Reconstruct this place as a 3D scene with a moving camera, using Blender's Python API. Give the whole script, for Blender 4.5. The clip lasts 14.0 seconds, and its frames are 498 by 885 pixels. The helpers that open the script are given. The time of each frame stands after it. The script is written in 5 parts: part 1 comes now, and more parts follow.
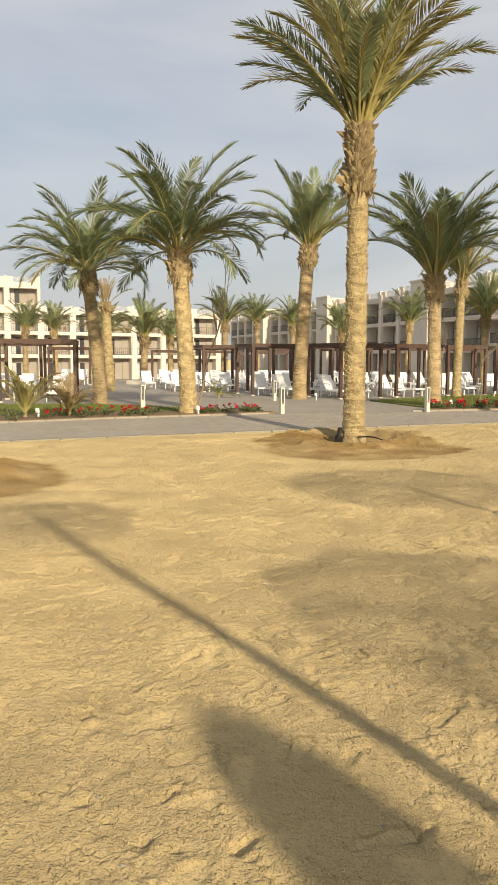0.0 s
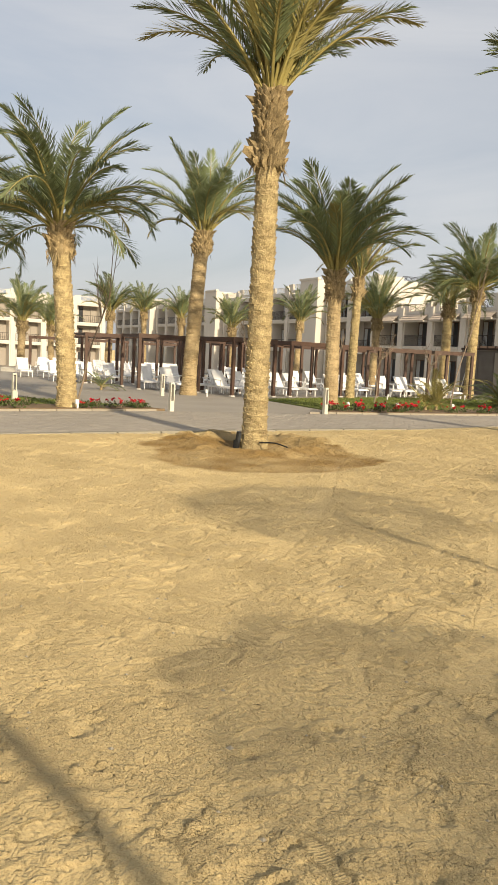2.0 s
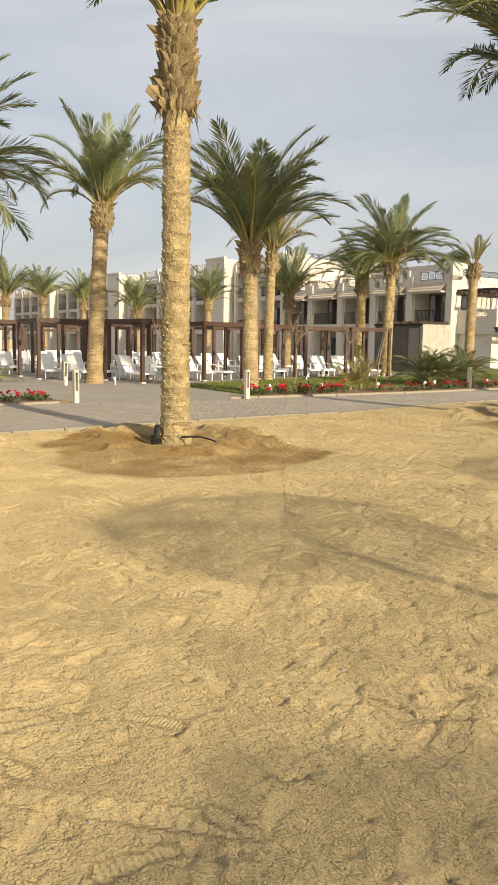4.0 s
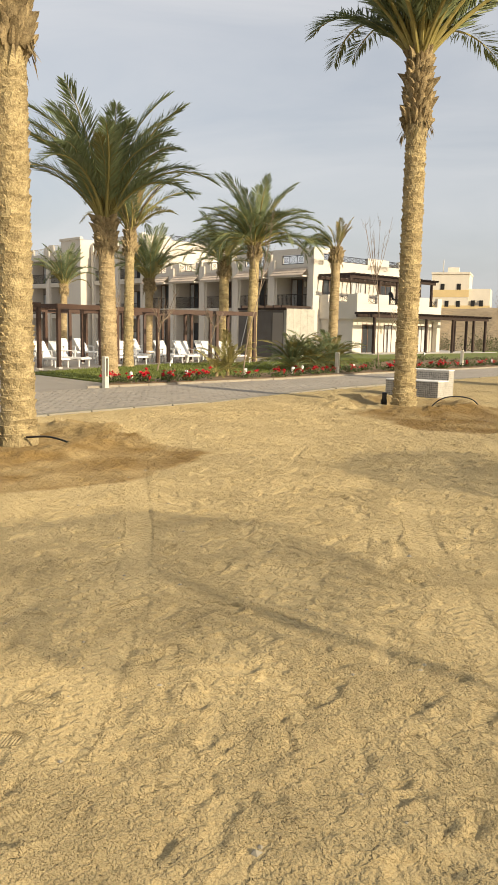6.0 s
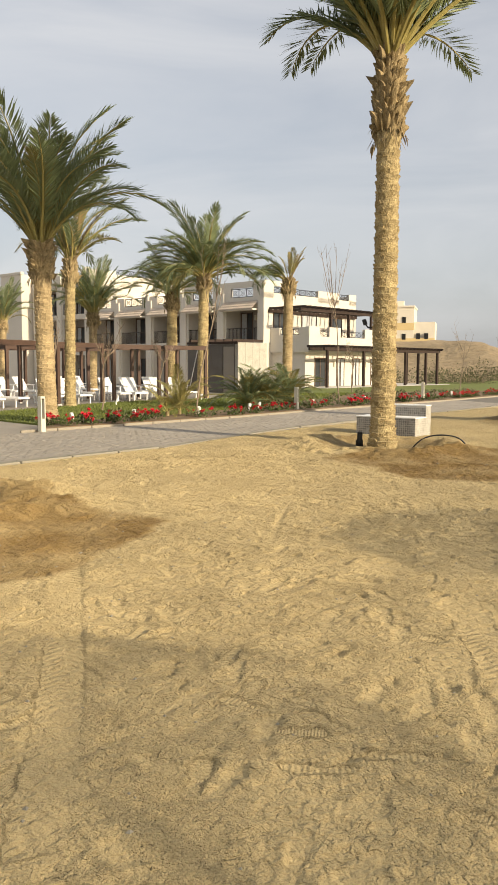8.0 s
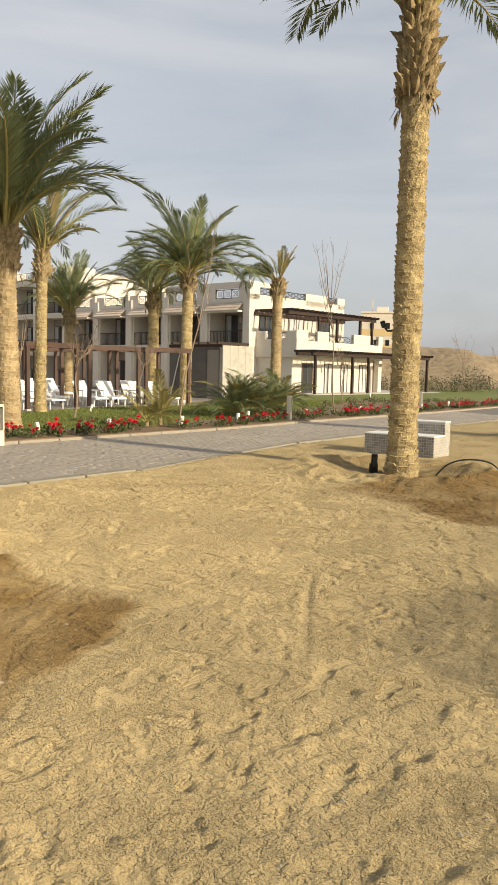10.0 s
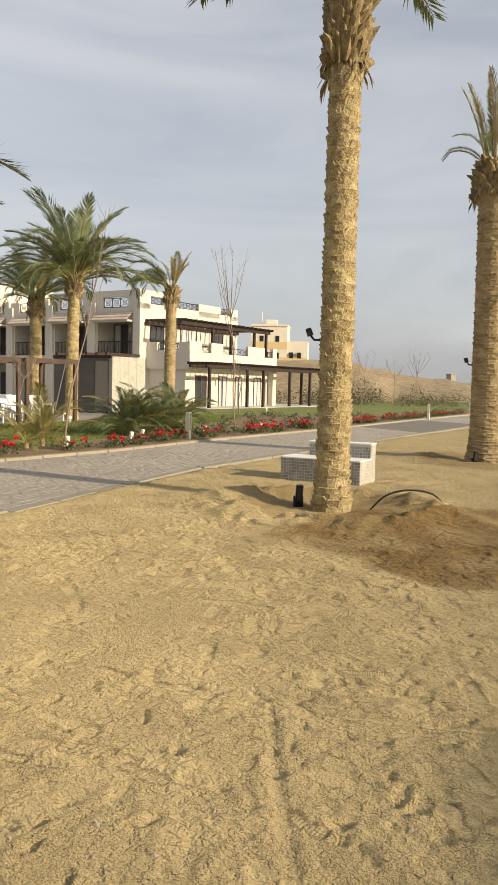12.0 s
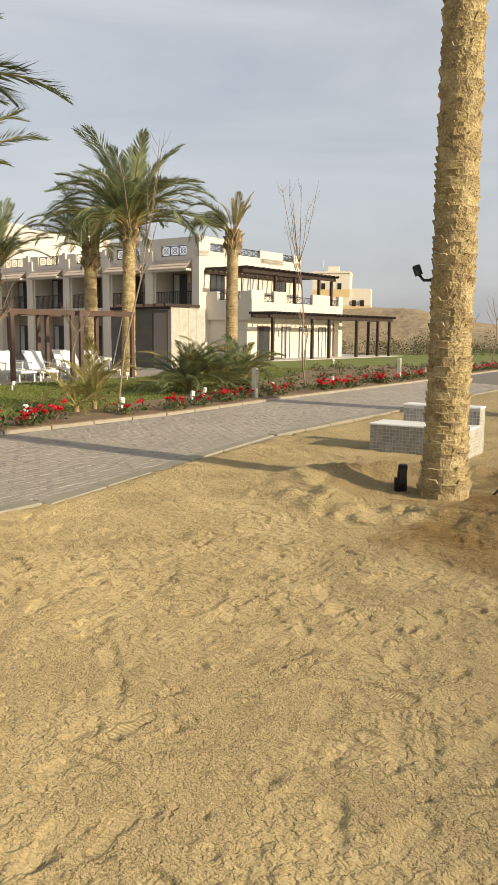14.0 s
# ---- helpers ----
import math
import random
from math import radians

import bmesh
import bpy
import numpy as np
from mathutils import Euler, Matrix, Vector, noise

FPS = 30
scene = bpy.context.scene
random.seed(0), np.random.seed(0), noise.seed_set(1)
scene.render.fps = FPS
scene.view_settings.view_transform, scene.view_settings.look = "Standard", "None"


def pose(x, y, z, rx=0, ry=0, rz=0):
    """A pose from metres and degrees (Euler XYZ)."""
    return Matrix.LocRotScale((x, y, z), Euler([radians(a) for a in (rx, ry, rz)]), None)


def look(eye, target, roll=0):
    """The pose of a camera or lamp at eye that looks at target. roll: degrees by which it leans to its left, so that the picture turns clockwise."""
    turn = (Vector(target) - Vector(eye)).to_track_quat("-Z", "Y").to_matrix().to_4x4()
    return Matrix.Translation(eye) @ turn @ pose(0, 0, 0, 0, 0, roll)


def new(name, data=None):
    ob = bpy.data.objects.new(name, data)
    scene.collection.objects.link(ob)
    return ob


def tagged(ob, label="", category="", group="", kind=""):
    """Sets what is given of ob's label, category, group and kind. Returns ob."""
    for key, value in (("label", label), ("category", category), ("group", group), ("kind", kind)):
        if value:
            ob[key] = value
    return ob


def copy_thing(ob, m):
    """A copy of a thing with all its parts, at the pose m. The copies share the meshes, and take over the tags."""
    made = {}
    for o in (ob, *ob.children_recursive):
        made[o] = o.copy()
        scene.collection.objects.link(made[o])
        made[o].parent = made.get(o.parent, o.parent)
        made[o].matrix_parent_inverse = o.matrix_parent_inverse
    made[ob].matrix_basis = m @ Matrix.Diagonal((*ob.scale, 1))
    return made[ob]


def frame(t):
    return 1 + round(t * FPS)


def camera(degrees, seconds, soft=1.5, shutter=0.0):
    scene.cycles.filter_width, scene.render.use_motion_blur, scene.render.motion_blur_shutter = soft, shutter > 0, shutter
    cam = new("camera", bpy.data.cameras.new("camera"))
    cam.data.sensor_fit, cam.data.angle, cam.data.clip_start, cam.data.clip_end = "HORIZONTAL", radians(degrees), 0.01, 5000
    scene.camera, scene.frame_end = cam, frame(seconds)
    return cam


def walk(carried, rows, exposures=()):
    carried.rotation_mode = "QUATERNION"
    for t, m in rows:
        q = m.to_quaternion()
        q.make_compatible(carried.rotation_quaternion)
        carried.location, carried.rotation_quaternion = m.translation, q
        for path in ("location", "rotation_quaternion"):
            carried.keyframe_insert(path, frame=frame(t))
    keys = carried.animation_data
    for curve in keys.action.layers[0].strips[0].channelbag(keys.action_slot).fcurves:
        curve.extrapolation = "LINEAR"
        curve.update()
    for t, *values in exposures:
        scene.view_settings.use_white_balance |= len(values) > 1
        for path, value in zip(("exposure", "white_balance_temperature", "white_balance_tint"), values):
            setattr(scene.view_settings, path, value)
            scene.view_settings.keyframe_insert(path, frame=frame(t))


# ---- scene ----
cam = camera(35.2, 14.0, 0.9)
PATH = [
    (0, (0.96, -0.946, 1.693), (0.637, 1.017, 1.482), 0.3),
    (0.5, (0.775, -0.435, 1.699), (0.412, 1.521, 1.494), 0.8),
    (1, (0.682, 0.003, 1.692), (0.425, 1.975, 1.485), 2.1),
    (1.5, (0.615, 0.552, 1.685), (0.39, 2.527, 1.46), 3.0),
    (2, (0.553, 1.06, 1.673), (0.527, 3.048, 1.455), 2.9),
    (2.5, (0.52, 1.583, 1.679), (0.524, 3.57, 1.455), 1.9),
    (3, (0.44, 2.104, 1.651), (0.529, 4.089, 1.419), 2.6),
    (3.5, (0.397, 2.543, 1.632), (0.558, 4.523, 1.403), 1.7),
    (4, (0.353, 3.172, 1.591), (0.555, 5.146, 1.339), 1.0),
    (4.2, (0.361, 3.38, 1.593), (0.666, 5.331, 1.279), 0.0),
    (6.3, (0.627, 5.101, 1.547), (1.176, 7.005, 1.271), 0.8),
    (6.5, (0.664, 5.371, 1.533), (1.208, 7.277, 1.265), 0.2),
    (7, (0.758, 5.864, 1.522), (1.295, 7.776, 1.286), -1.0),
    (7.5, (0.845, 6.415, 1.516), (1.426, 8.317, 1.306), 0.3),
    (8, (1.005, 6.923, 1.53), (1.672, 8.799, 1.336), 0.2),
    (8.2, (1.086, 7.178, 1.529), (1.763, 9.051, 1.346), 0.3),
    (10.3, (1.64, 9.593, 1.605), (2.377, 11.443, 1.419), 1.7),
    (10.5, (1.672, 9.769, 1.603), (2.432, 11.61, 1.413), 1.7),
    (11, (1.833, 10.407, 1.631), (2.601, 12.246, 1.459), 1.3),
    (11.5, (1.978, 10.913, 1.636), (2.915, 12.674, 1.494), 2.0),
    (12, (2.229, 11.443, 1.645), (3.2, 13.185, 1.497), 1.4),
    (12.5, (2.389, 12.002, 1.644), (3.374, 13.735, 1.482), 1.5),
    (13, (2.656, 12.509, 1.643), (3.601, 14.26, 1.446), 0.4),
    (13.5, (2.838, 13.009, 1.672), (3.691, 14.797, 1.396), 0.3),
    (14, (2.98, 13.483, 1.696), (3.81, 15.281, 1.42), 0.5),
]
walk(cam, [(t, look(e, g, r)) for t, e, g, r in PATH], exposures=[(0, 0.33, 6480, 10), (2.5, 0.39, 6480, 10), (4.2, 0.43, 6500, 10), (8.2, 0.46, 6480, 10), (10.3, 0.38, 6400, 10), (14, 0.39, 6400, 10)])

# ---- world, sun, exposure ----
SUN_EL, SUN_AZ = 21.0, 149.0      # degrees; azimuth clockwise from +y
sun_dir = Vector((math.sin(radians(SUN_AZ)) * math.cos(radians(SUN_EL)),
                  math.cos(radians(SUN_AZ)) * math.cos(radians(SUN_EL)), math.sin(radians(SUN_EL))))
world = bpy.data.worlds.new("world")
scene.world = world
world.use_nodes = True
wn, wl = world.node_tree.nodes, world.node_tree.links
wn.clear()
sky = wn.new("ShaderNodeTexSky")
sky.sky_type, sky.sun_disc = "NISHITA", False
sky.sun_elevation, sky.sun_rotation = radians(SUN_EL), radians(SUN_AZ)
sky.air_density, sky.dust_density, sky.ozone_density = 1.0, 4.0, 1.5
tc = wn.new("ShaderNodeTexCoord")
mp = wn.new("ShaderNodeMapping")
mp.inputs["Scale"].default_value = (1.2, 1.2, 4.5)
mp.inputs["Rotation"].default_value = (0.15, 0.1, 0.5)
cn = wn.new("ShaderNodeTexNoise")
cn.inputs["Scale"].default_value, cn.inputs["Detail"].default_value, cn.inputs["Roughness"].default_value = 1.7, 6, 0.55
cn.inputs["Distortion"].default_value = 0.6
cr = wn.new("ShaderNodeValToRGB")
cr.color_ramp.elements[0].position, cr.color_ramp.elements[0].color = 0.32, (0.46, 0.46, 0.46, 1)
cr.color_ramp.elements[1].position, cr.color_ramp.elements[1].color = 0.70, (0.78, 0.78, 0.78, 1)
cm = wn.new("ShaderNodeMix")
cm.data_type = "RGBA"
cm.inputs["B"].default_value = (6.3, 6.27, 6.27, 1)
bg = wn.new("ShaderNodeBackground")
bg.inputs["Strength"].default_value = 0.094
wo = wn.new("ShaderNodeOutputWorld")
wl.new(tc.outputs["Generated"], mp.inputs["Vector"])
wl.new(mp.outputs["Vector"], cn.inputs["Vector"])
wl.new(cn.outputs["Fac"], cr.inputs["Fac"])
wl.new(cr.outputs["Color"], cm.inputs["Factor"])
wl.new(sky.outputs["Color"], cm.inputs["A"])
wl.new(cm.outputs["Result"], bg.inputs["Color"])
wl.new(bg.outputs["Background"], wo.inputs["Surface"])
sun = new("sun", bpy.data.lights.new("sun", "SUN"))
sun.data.energy, sun.data.angle, sun.data.color = 4.2, radians(1.2), (1.0, 0.84, 0.60)
sun.matrix_world = look((0, 0, 40), Vector((0, 0, 40)) - sun_dir)


# ---- materials ----
def material(name, color, rough=0.8, var=0.25, scale=3.0, fine=40.0, bump=0.15, dark=None, metal=0.0, spec=0.3, trans=0.0, rand=0.0, dist=0.02):
    """Procedural surface: base colour with coarse and fine variation, and a fine relief."""
    m = bpy.data.materials.new(name)
    m.use_nodes = True
    n, l = m.node_tree.nodes, m.node_tree.links
    b = n["Principled BSDF"]
    b.inputs["Roughness"].default_value, b.inputs["Metallic"].default_value = rough, metal
    b.inputs["Specular IOR Level"].default_value = spec
    tcn = n.new("ShaderNodeTexCoord")
    n1, n2 = n.new("ShaderNodeTexNoise"), n.new("ShaderNodeTexNoise")
    n1.inputs["Scale"].default_value, n1.inputs["Detail"].default_value = scale, 5
    n2.inputs["Scale"].default_value, n2.inputs["Detail"].default_value = fine, 4
    l.new(tcn.outputs["Object"], n1.inputs["Vector"])
    l.new(tcn.outputs["Object"], n2.inputs["Vector"])
    ad = n.new("ShaderNodeMath")
    ad.operation = "MULTIPLY_ADD"
    ad.inputs[1].default_value = 0.5
    l.new(n2.outputs["Fac"], ad.inputs[0])
    mu = n.new("ShaderNodeMath")
    mu.operation = "MULTIPLY"
    mu.inputs[1].default_value = 0.5
    l.new(n1.outputs["Fac"], mu.inputs[0])
    l.new(mu.outputs[0], ad.inputs[2])
    ramp = n.new("ShaderNodeValToRGB")
    dk = dark or tuple(c * (1 - var) for c in color)
    lt = tuple(min(1, c * (1 + var * 0.6)) for c in color)
    ramp.color_ramp.elements[0].position, ramp.color_ramp.elements[0].color = 0.32, (*dk, 1)
    ramp.color_ramp.elements[1].position, ramp.color_ramp.elements[1].color = 0.68, (*lt, 1)
    l.new(ad.outputs[0], ramp.inputs["Fac"])
    out = ramp.outputs["Color"]
    if rand:
        oi, ge = n.new("ShaderNodeObjectInfo"), n.new("ShaderNodeNewGeometry")
        s = n.new("ShaderNodeMath")
        s.operation = "ADD"
        l.new(oi.outputs["Random"], s.inputs[0])
        l.new(ge.outputs["Random Per Island"], s.inputs[1])
        mr = n.new("ShaderNodeMapRange")
        mr.inputs["From Max"].default_value = 2.0
        mr.inputs["To Min"].default_value, mr.inputs["To Max"].default_value = 1 - rand, 1 + rand
        l.new(s.outputs[0], mr.inputs["Value"])
        hs = n.new("ShaderNodeHueSaturation")
        l.new(mr.outputs["Result"], hs.inputs["Value"])
        l.new(out, hs.inputs["Color"])
        out = hs.outputs["Color"]
    l.new(out, b.inputs["Base Color"])
    if bump:
        bp = n.new("ShaderNodeBump")
        bp.inputs["Strength"].default_value, bp.inputs["Distance"].default_value = bump, dist
        l.new(ad.outputs[0], bp.inputs["Height"])
        l.new(bp.outputs["Normal"], b.inputs["Normal"])
    if trans:
        tr = n.new("ShaderNodeBsdfTranslucent")
        l.new(out, tr.inputs["Color"])
        mx = n.new("ShaderNodeMixShader")
        mx.inputs["Fac"].default_value = trans
        l.new(b.outputs[0], mx.inputs[1])
        l.new(tr.outputs[0], mx.inputs[2])
        l.new(mx.outputs[0], n["Material Output"].inputs["Surface"])
    return m


SAND = (0.482, 0.378, 0.193)
m_render = material("white_render", (0.66, 0.61, 0.525), 0.9, 0.07, 0.6, 14, 0.1)
m_cream = material("cream_render", (0.72, 0.66, 0.54), 0.9, 0.08, 0.5, 12, 0.1)
# render at half brightness: painted shade for loggia recesses, plain grey on cladding and tower
m_recess = material("grey_and_recess_shade", (0.34, 0.305, 0.26), 0.9, 0.08, 0.8, 12, 0.1)
m_roof = material("terracotta_tile", (0.50, 0.42, 0.34), 0.8, 0.2, 1.5, 20, 0.2, rand=0.12)
m_wood = material("brown_timber", (0.092, 0.054, 0.038), 0.55, 0.3, 2.0, 30, 0.2, rand=0.15)
m_darkwood = material("dark_timber", (0.05, 0.032, 0.024), 0.6, 0.3, 2.0, 30, 0.2)
m_iron = material("dark_iron", (0.045, 0.038, 0.034), 0.5, 0.2, 3, 40, 0.05, metal=0.4)
m_door = material("brown_door", (0.12, 0.075, 0.05), 0.5, 0.25, 2, 25, 0.1)
m_curtain = material("pale_curtain", (0.55, 0.56, 0.55), 0.9, 0.12, 3, 20, 0.1)
m_stone = material("travertine", (0.47, 0.445, 0.385), 0.85, 0.30, 2.5, 14, 0.6)
m_slate = material("dark_cladding", (0.16, 0.145, 0.13), 0.7, 0.25, 1.5, 15, 0.2)
m_white = material("white_lounger", (0.80, 0.79, 0.76), 0.6, 0.06, 2, 30, 0.05)
m_lamp = material("cream_bollard", (0.66, 0.62, 0.50), 0.5, 0.08, 4, 30, 0.05)
m_black = material("black_metal", (0.02, 0.02, 0.02), 0.45, 0.2, 4, 30, 0.05)
m_kerb = material("kerb_stone", (0.30, 0.27, 0.205), 0.9, 0.18, 3, 30, 0.25, rand=0.1)
m_edge = material("edging_stone", (0.34, 0.30, 0.235), 0.9, 0.2, 3, 30, 0.25, rand=0.1)
m_pave = material("grey_paver", (0.325, 0.29, 0.24), 0.85, 0.14, 0.7, 45, 0.3, rand=0.14)
m_joint = material("paver_joint", (0.20, 0.18, 0.15), 0.95, 0.2, 2, 50, 0.2)
m_terrace = material("terrace_stone", (0.52, 0.49, 0.44), 0.8, 0.1, 0.6, 20, 0.15)
m_soil = material("planting_soil", (0.22, 0.155, 0.09), 0.95, 0.4, 1.5, 20, 0.6)
m_lawn = material("lawn_base", (0.17, 0.195, 0.05), 0.95, 0.35, 0.8, 30, 0.6)
m_grass = material("grass_blade", (0.17, 0.20, 0.05), 0.8, 0.3, 1.2, 10, 0, trans=0.25, rand=0.25)
m_leaf = material("palm_leaflet", (0.225, 0.265, 0.125), 0.5, 0.25, 1.2, 8, 0, trans=0.30, rand=0.35, spec=0.4)
m_leaf_y = material("yellow_palm_leaflet", (0.31, 0.275, 0.10), 0.55, 0.25, 1.2, 8, 0, trans=0.30, rand=0.3)
m_leaf_d = material("dry_palm_leaflet", (0.33, 0.25, 0.12), 0.8, 0.25, 1.2, 8, 0, trans=0.15, rand=0.25)
m_stalk = material("palm_petiole", (0.34, 0.29, 0.10), 0.6, 0.25, 2, 20, 0.05, rand=0.2)
m_trunk = material("palm_trunk", (0.50, 0.405, 0.215), 0.95, 0.4, 6.0, 38, 1.0, dark=(0.22, 0.16, 0.078), rand=0.30, dist=0.05)
m_trunk_g = material("weathered_palm_trunk", (0.45, 0.355, 0.205), 0.95, 0.4, 3.0, 45, 0.6, dark=(0.21, 0.155, 0.08), rand=0.30)
m_boot = material("palm_boot", (0.36, 0.28, 0.15), 0.95, 0.45, 7, 45, 0.8, dark=(0.11, 0.078, 0.04), rand=0.45)
m_shrub = material("shrub_leaf", (0.085, 0.115, 0.035), 0.6, 0.35, 2, 12, 0, trans=0.2, rand=0.4)
m_hedge = material("far_hedge_leaf", (0.085, 0.09, 0.035), 0.8, 0.35, 2, 12, 0, rand=0.4)
m_red = material("red_petal", (0.62, 0.02, 0.035), 0.6, 0.2, 5, 20, 0, trans=0.2, rand=0.2)
m_twig = material("bare_twig", (0.27, 0.21, 0.15), 0.9, 0.3, 4, 30, 0.3)
m_hill = material("desert_hill", (0.34, 0.26, 0.155), 0.95, 0.35, 0.08, 0.9, 0.8, dist=1.0)
m_yellow = material("ochre_render", (0.66, 0.51, 0.26), 0.9, 0.1, 0.3, 6, 0.1)
m_tile = material("grey_mosaic", (0.22, 0.21, 0.19), 0.6, 0.3, 6, 60, 0.1, rand=0.65)
m_glass = material("window_glass", (0.05, 0.055, 0.06), 0.08, 0.1, 2, 10, 0, spec=0.6)


def sand_material():
    """Compacted sand: pale dry crust, coarse grains, damp brown rings round the palms."""
    m = material("sand", SAND, 0.95, 0.16, 0.55, 70, 0.0)
    n, l = m.node_tree.nodes, m.node_tree.links
    b = n["Principled BSDF"]
    b.inputs["Diffuse Roughness"].default_value = 1.0
    old = b.inputs["Base Color"].links[0].from_socket
    at = n.new("ShaderNodeAttribute")
    at.attribute_name = "damp"
    mx = n.new("ShaderNodeMix")
    mx.data_type, mx.blend_type = "RGBA", "MULTIPLY"
    mx.inputs["B"].default_value = (0.50, 0.41, 0.28, 1)
    l.new(at.outputs["Fac"], mx.inputs["Factor"])
    l.new(old, mx.inputs["A"])
    tcn = n.new("ShaderNodeTexCoord")
    sp = n.new("ShaderNodeTexNoise")
    sp.inputs["Scale"].default_value, sp.inputs["Detail"].default_value = 160, 2
    l.new(tcn.outputs["Object"], sp.inputs["Vector"])
    rp = n.new("ShaderNodeValToRGB")
    rp.color_ramp.elements[0].position, rp.color_ramp.elements[0].color = 0.30, (0.62, 0.58, 0.52, 1)
    rp.color_ramp.elements[1].position, rp.color_ramp.elements[1].color = 0.46, (1, 1, 1, 1)
    e = rp.color_ramp.elements.new(0.72)
    e.color = (1.0, 1.0, 1.0, 1)
    e = rp.color_ramp.elements.new(0.80)
    e.color = (1.3, 1.3, 1.3, 1)
    l.new(sp.outputs["Fac"], rp.inputs["Fac"])
    m2 = n.new("ShaderNodeMix")
    m2.data_type, m2.blend_type = "RGBA", "MULTIPLY"
    m2.inputs["Factor"].default_value = 0.8
    l.new(mx.outputs["Result"], m2.inputs["A"])
    l.new(rp.outputs["Color"], m2.inputs["B"])
    l.new(m2.outputs["Result"], b.inputs["Base Color"])

    def attr(key):
        t = n.new("ShaderNodeAttribute")
        t.attribute_name = key
        return t.outputs["Fac"]

    def calc(op, x, y):
        t = n.new("ShaderNodeMath")
        t.operation = op
        for i, v in enumerate((x, y)):
            if isinstance(v, (int, float)):
                t.inputs[i].default_value = v
            else:
                l.new(v, t.inputs[i])
        return t.outputs[0]

    def noise_of(scale, lo, hi):
        """Noise drawn out between two levels: crusts and clods with crisp edges."""
        t = n.new("ShaderNodeTexNoise")
        t.inputs["Scale"].default_value, t.inputs["Detail"].default_value, t.inputs["Distortion"].default_value = scale, 2, 0.5
        r = n.new("ShaderNodeMapRange")
        r.inputs["From Min"].default_value, r.inputs["From Max"].default_value = lo, hi
        l.new(tcn.outputs["Object"], t.inputs["Vector"])
        l.new(t.outputs["Fac"], r.inputs["Value"])
        return r.outputs["Result"]

    def grains(scale):
        """Rounded granules."""
        t = n.new("ShaderNodeTexVoronoi")
        t.inputs["Scale"].default_value = scale
        l.new(tcn.outputs["Object"], t.inputs["Vector"])
        return calc("SUBTRACT", 1.0, t.outputs["Distance"])
    loose = calc("SUBTRACT", 1.0, calc("MULTIPLY", attr("press"), 0.45))
    patch = noise_of(1.6, 0.30, 0.66)
    crumb = calc("MULTIPLY", loose, calc("ADD", calc("MULTIPLY", patch, 0.75), 0.30))
    ribs = calc("MULTIPLY", calc("SINE", calc("MULTIPLY", attr("tread_u"), 6.28319), 0.0), attr("tread"))
    last = None
    for height, strength, dist in ((calc("MULTIPLY", noise_of(9, 0.36, 0.64), loose), 0.5, 0.014), (calc("MULTIPLY", noise_of(24, 0.34, 0.66), loose), 0.95, 0.014),
                                   (ribs, 0.9, 0.0045), (calc("MULTIPLY", grains(85), crumb), 0.9, 0.011), (calc("MULTIPLY", grains(190), crumb), 0.8, 0.006),
                                   (noise_of(320, 0.25, 0.75), 0.6, 0.002)):
        bp = n.new("ShaderNodeBump")
        bp.inputs["Strength"].default_value, bp.inputs["Distance"].default_value = strength, dist
        l.new(height, bp.inputs["Height"])
        if last is not None:
            l.new(last, bp.inputs["Normal"])
        last = bp.outputs["Normal"]
    l.new(last, b.inputs["Normal"])
    return m


m_sand = sand_material()


# ---- mesh helpers ----
class Geo:
    """Collects vertices and faces of one mesh."""

    def __init__(self):
        self.v, self.f, self.mi = [], [], []

    def add(self, vs, fs, mi=0):
        k = len(self.v)
        self.v += [tuple(p) for p in vs]
        self.f += [tuple(i + k for i in f) for f in fs]
        self.mi += [mi] * len(fs)

    def box(self, x0, x1, y0, y1, z0, z1, m=None, bev=0.0, mi=0):
        if bev:
            vs, fs = bevel_box(x0, x1, y0, y1, z0, z1, bev)
        else:
            vs = [(x, y, z) for z in (z0, z1) for x, y in ((x0, y0), (x1, y0), (x1, y1), (x0, y1))]
            fs = [(0, 3, 2, 1), (4, 5, 6, 7), (0, 1, 5, 4), (1, 2, 6, 5), (2, 3, 7, 6), (3, 0, 4, 7)]
        if m is not None:
            vs = [m @ Vector(p) for p in vs]
        self.add(vs, fs, mi)

    def tube(self, pts, radii, sides=6, mi=0, cap=True):
        pts = [Vector(p) for p in pts]
        k = len(pts)
        ring, vs, fs = None, [], []
        for i, p in enumerate(pts):
            t = (pts[min(i + 1, k - 1)] - pts[max(i - 1, 0)]).normalized()
            a = Vector((1, 0, 0)) if abs(t.x) < 0.8 else Vector((0, 1, 0))
            u = t.cross(a).normalized()
            w = t.cross(u)
            r = radii[i] if hasattr(radii, "__len__") else radii
            for j in range(sides):
                c = 2 * math.pi * j / sides
                vs.append(p + r * (math.cos(c) * u + math.sin(c) * w))
        for i in range(k - 1):
            for j in range(sides):
                j2 = (j + 1) % sides
                fs.append((i * sides + j, i * sides + j2, (i + 1) * sides + j2, (i + 1) * sides + j))
        if cap:
            fs.append(tuple(range(sides))[::-1])
            fs.append(tuple((k - 1) * sides + j for j in range(sides)))
        self.add(vs, fs, mi)

    def mesh(self, name, mats, smooth=False):
        me = bpy.data.meshes.new(name)
        me.from_pydata(self.v, [], self.f)
        for m in (mats if isinstance(mats, (list, tuple)) else [mats]):
            me.materials.append(m)
        if isinstance(mats, (list, tuple)) and len(mats) > 1:
            me.polygons.foreach_set("material_index", self.mi)
        if smooth:
            me.polygons.foreach_set("use_smooth", [True] * len(me.polygons))
        me.update()
        return me


